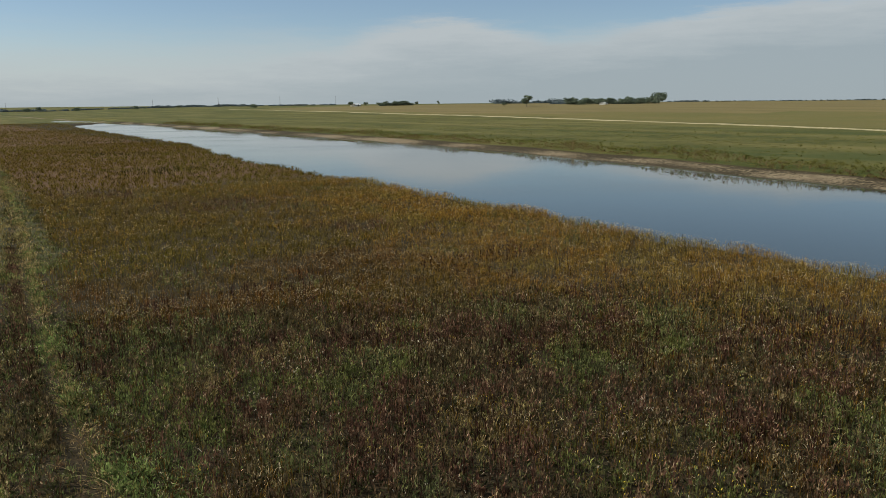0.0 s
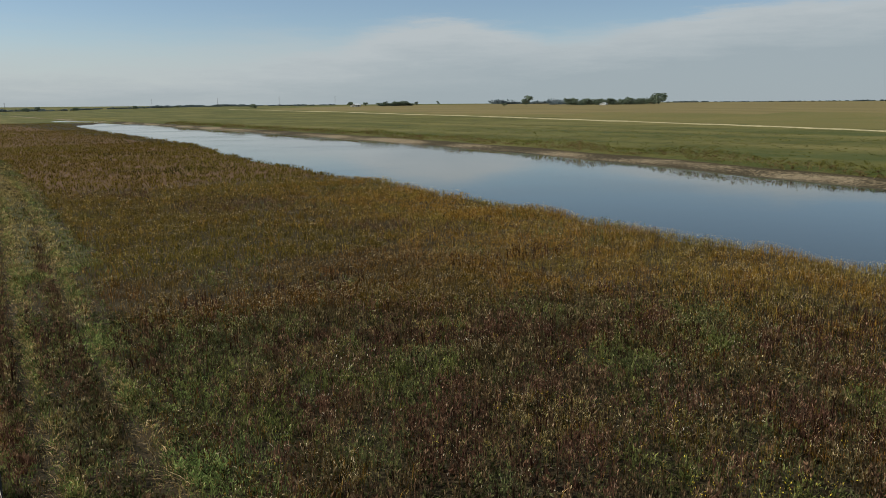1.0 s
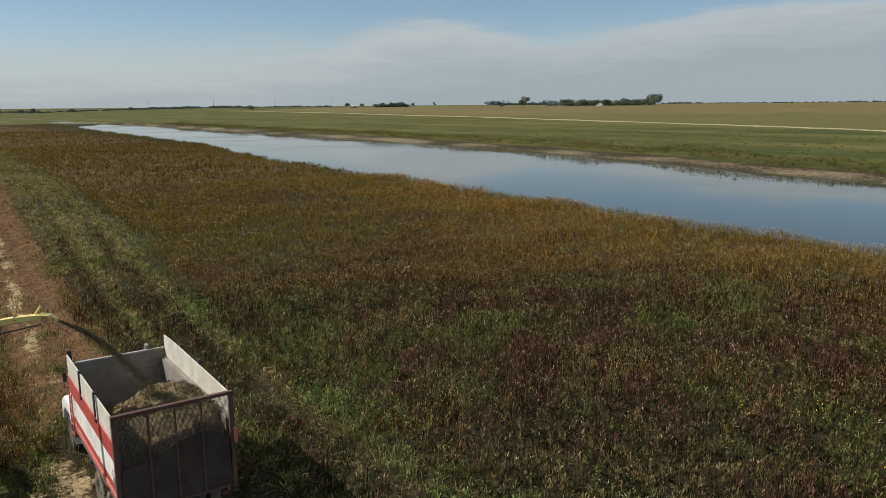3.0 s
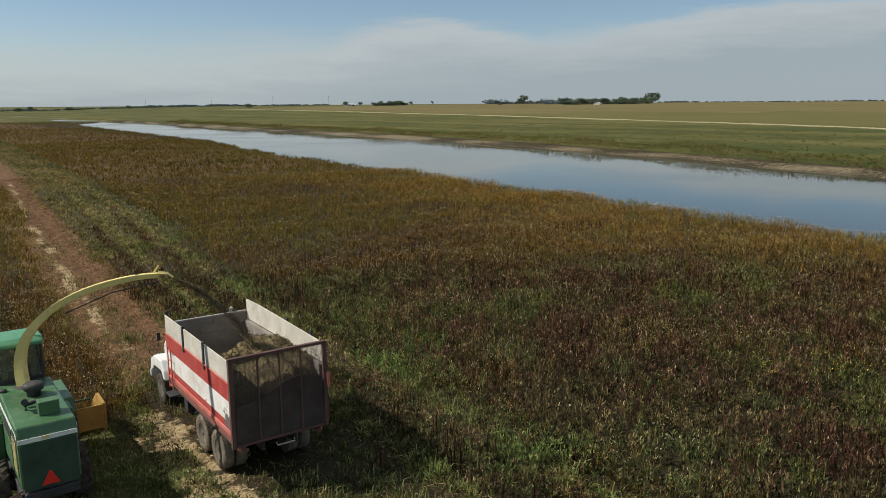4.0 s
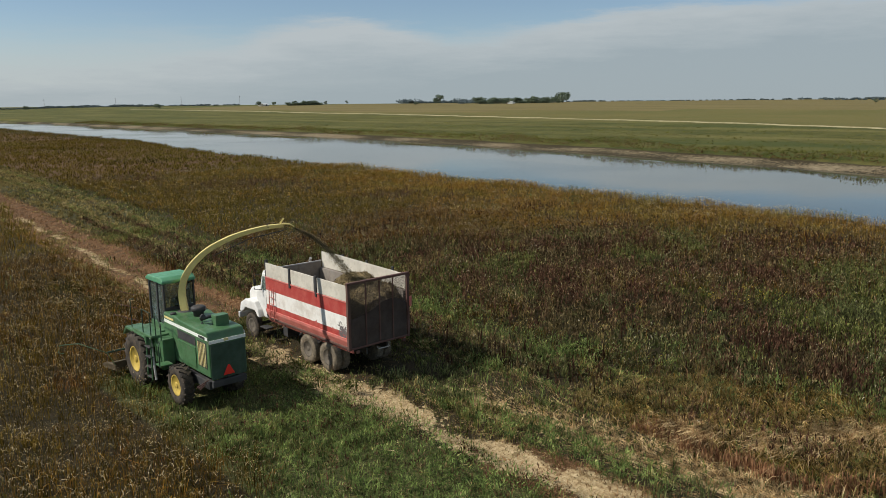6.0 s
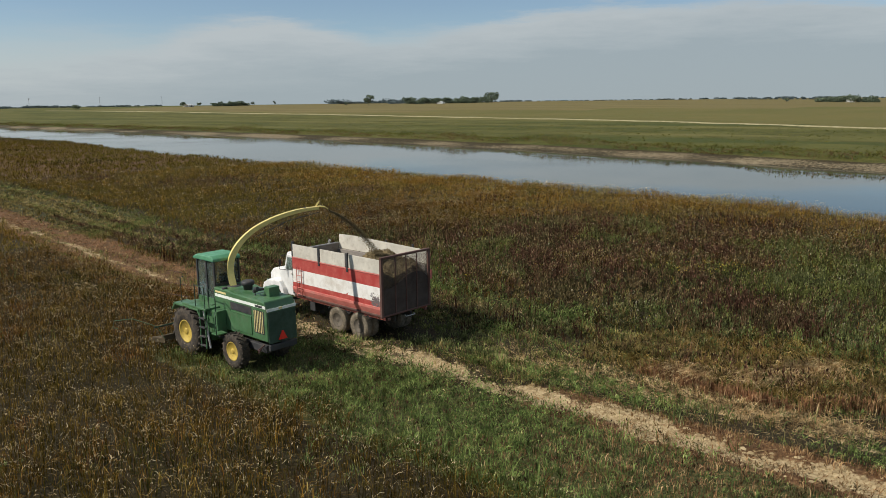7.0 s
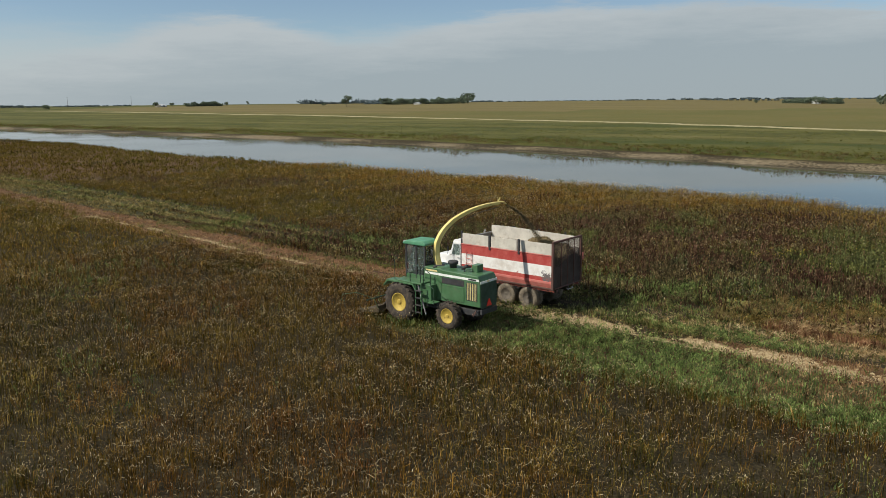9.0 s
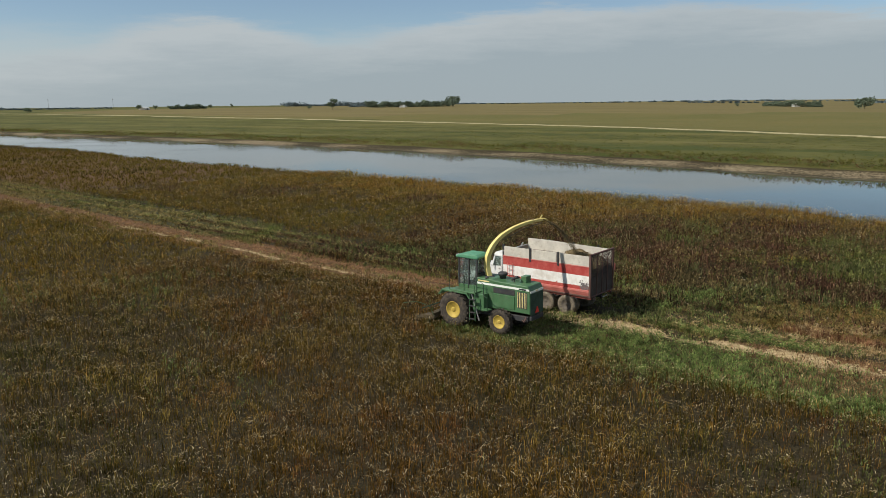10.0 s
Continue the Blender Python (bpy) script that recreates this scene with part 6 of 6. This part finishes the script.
def grove(x0, y0, x1, y1, count, high, wide, seed, group):
    r = random.Random(seed)
    for k in range(count):
        u = (k + r.uniform(-0.3, 0.3)) / max(1, count - 1)
        tree(x0 + (x1 - x0) * u + r.uniform(-4, 4), y0 + (y1 - y0) * u + r.uniform(-4, 4), high * r.uniform(0.45, 1.2), wide * r.uniform(0.8, 1.2), seed * 50 + k, FOLIAGE, "low leafy tree in a farm shelter belt", 0.06, group)


grove(466, 743, 496, 724, 14, 4.6, 7.5, 21, "trees of the shelter belt")
grove(488, 470, 520, 402, 17, 4.6, 9.0, 22, "trees of the farm grove")
grove(566, 140, 552, 102, 11, 4.6, 8.5, 23, "trees of the east grove")


def far_woods():
    """Low tree lines along the skyline."""
    r = np.random.RandomState(31)
    cs, rs = [], []
    for x0, y0, x1, y1, n, h in ((640, 605, 520, 520, 30, 3.0), (1037, 783, 1188, 526, 90, 2.0), (1188, 526, 1290, 60, 90, 1.9), (715, 836, 800, 755, 40, 6.0), (811, 288, 830, 200, 26, 3.0), (240, 1500, 560, 1380, 90, 3.6), (120, 1700, 250, 1600, 50, 4.5), (330, 1420, 620, 1150, 90, 2.4), (480, 1200, 560, 1080, 30, 2.6), (900, 120, 880, -40, 30, 4.0), (-260, 1800, 40, 1760, 50, 7.0)):
        u = np.linspace(0, 1, n) + r.normal(0, 0.02, n)
        x, y = x0 + (x1 - x0) * u, y0 + (y1 - y0) * u
        z = land(x, y)
        hh = h * np.clip(0.5 + 0.35 * waves(x, y, 33, 0.011) + 0.3 * waves(x, y, 34, 0.06) + 0.2 * r.normal(0, 1, n), 0.12, 1.4)
        for a, b, c, d in zip(x, y, z, hh):
            cs.append((a, b, c + d * 0.45))
            rs.append((d * 2.0, d * 2.0, d * 0.5))
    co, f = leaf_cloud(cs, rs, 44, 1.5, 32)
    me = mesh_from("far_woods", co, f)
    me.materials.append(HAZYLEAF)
    tagged(new("far_woods", me), "tree lines along the horizon, with haze tinted into the leaf colour", "woods", kind="stuff")


far_woods()

TIN = paint_mat("tin_roof", (0.55, 0.56, 0.55), (0.35, 0.3, 0.25), 0.4, 0.5)


def shed(x, y, turn, long, deep, high, wall_mat, label, name="farm_shed"):
    s = root(name, pose(x, y, float(land(np.array([x]), np.array([y]))[0]) - 0.1, 0, 0, turn), label, "building")
    w = part("wall", prism([(-deep / 2, 0), (deep / 2, 0), (deep / 2, high), (0, high + deep * 0.22), (-deep / 2, high)], -long / 2, long / 2, "x", 0), wall_mat, s)
    for k in (-1, 1):
        part("roof", prism([(k * (deep / 2 + 0.3), high - 0.1), (0, high + deep * 0.24), (0, high + deep * 0.24 + 0.12), (k * (deep / 2 + 0.3), high + 0.02)], -long / 2 - 0.3, long / 2 + 0.3, "x", 0), TIN, s)
    part("door", box(-1.2, 1.2, -deep / 2 - 0.05, -deep / 2 + 0.02, 0, 2.3, 0), BLACK, s)
    for k in (-1, 1):
        part("window", box(k * long * 0.33 - 0.5, k * long * 0.33 + 0.5, -deep / 2 - 0.04, -deep / 2 + 0.02, 1.0, 1.9, 0), GLASS, s)


shed(486, 425, 30, 9, 5, 0.9, WHITE, "small white farm building among grove trees")
shed(447, 764, 30, 12, 7, 1.6, BOARD, "long grey farm shed with a pale tin roof")
shed(556, 120, 20, 7, 5, 1.5, WHITE, "small white farm building beside shelter trees")


def pole(x, y):
    p = root("utility_pole", pose(x, y, float(land(np.array([x]), np.array([y]))[0]) - 0.2), "slender grey wooden utility pole on the plain", "pole", "poles of the power line")
    part("post", tube([(0, 0, 0), (0, 0, 15)], [0.2, 0.13], 8), BARK, p)
    part("crossarm", box(-1.4, 1.4, -0.08, 0.08, 13.6, 13.8, 0), BARK, p)


for px, py in ((151, 1227), (341, 1189), (431, 1159), (517, 1124), (595, 1086)):
    pole(px, py)


# ---- clods and crumbs of dry earth along the wheel rut ----
def clods():
    r = np.random.RandomState(44)
    n = 7000
    y = r.uniform(-22, 3.5, n)
    x = -1.5 - 0.12 * np.sin(y * 0.9) - 0.1 * np.sin(y * 2.3 + 1) + r.normal(0, 0.3, n)
    s = np.minimum(0.022 * r.lognormal(0, 0.7, n), 0.1)
    base = np.array([(1, 0, 0), (0.3, 0.95, 0), (-0.8, 0.6, 0), (-0.8, -0.6, 0), (0.3, -0.95, 0), (0, 0, 0.45)])
    co = base[None] * s[:, None, None] * r.uniform(0.6, 1.4, (n, 6, 3))
    co[:, :, 0] += x[:, None]
    co[:, :, 1] += y[:, None]
    co[:, :, 2] += land(x, y)[:, None] - 0.005
    i = np.arange(n)[:, None] * 6
    f = np.concatenate([i + np.array([[k, (k + 1) % 5, 5]]) for k in range(5)])
    m = Mat("dry_earth", rough=0.95, spec=0.1)
    m.color(m.mix(m.n("NewGeometry").outputs["Random Per Island"], (0.2, 0.14, 0.07), (0.45, 0.35, 0.2)))
    me = mesh_from("earth_clods", co.reshape(-1, 3), f)
    me.materials.append(m.m)
    tagged(new("earth_clods", me), "dry sandy clods crumbled along the wheel rut", "earth", kind="stuff")


clods()
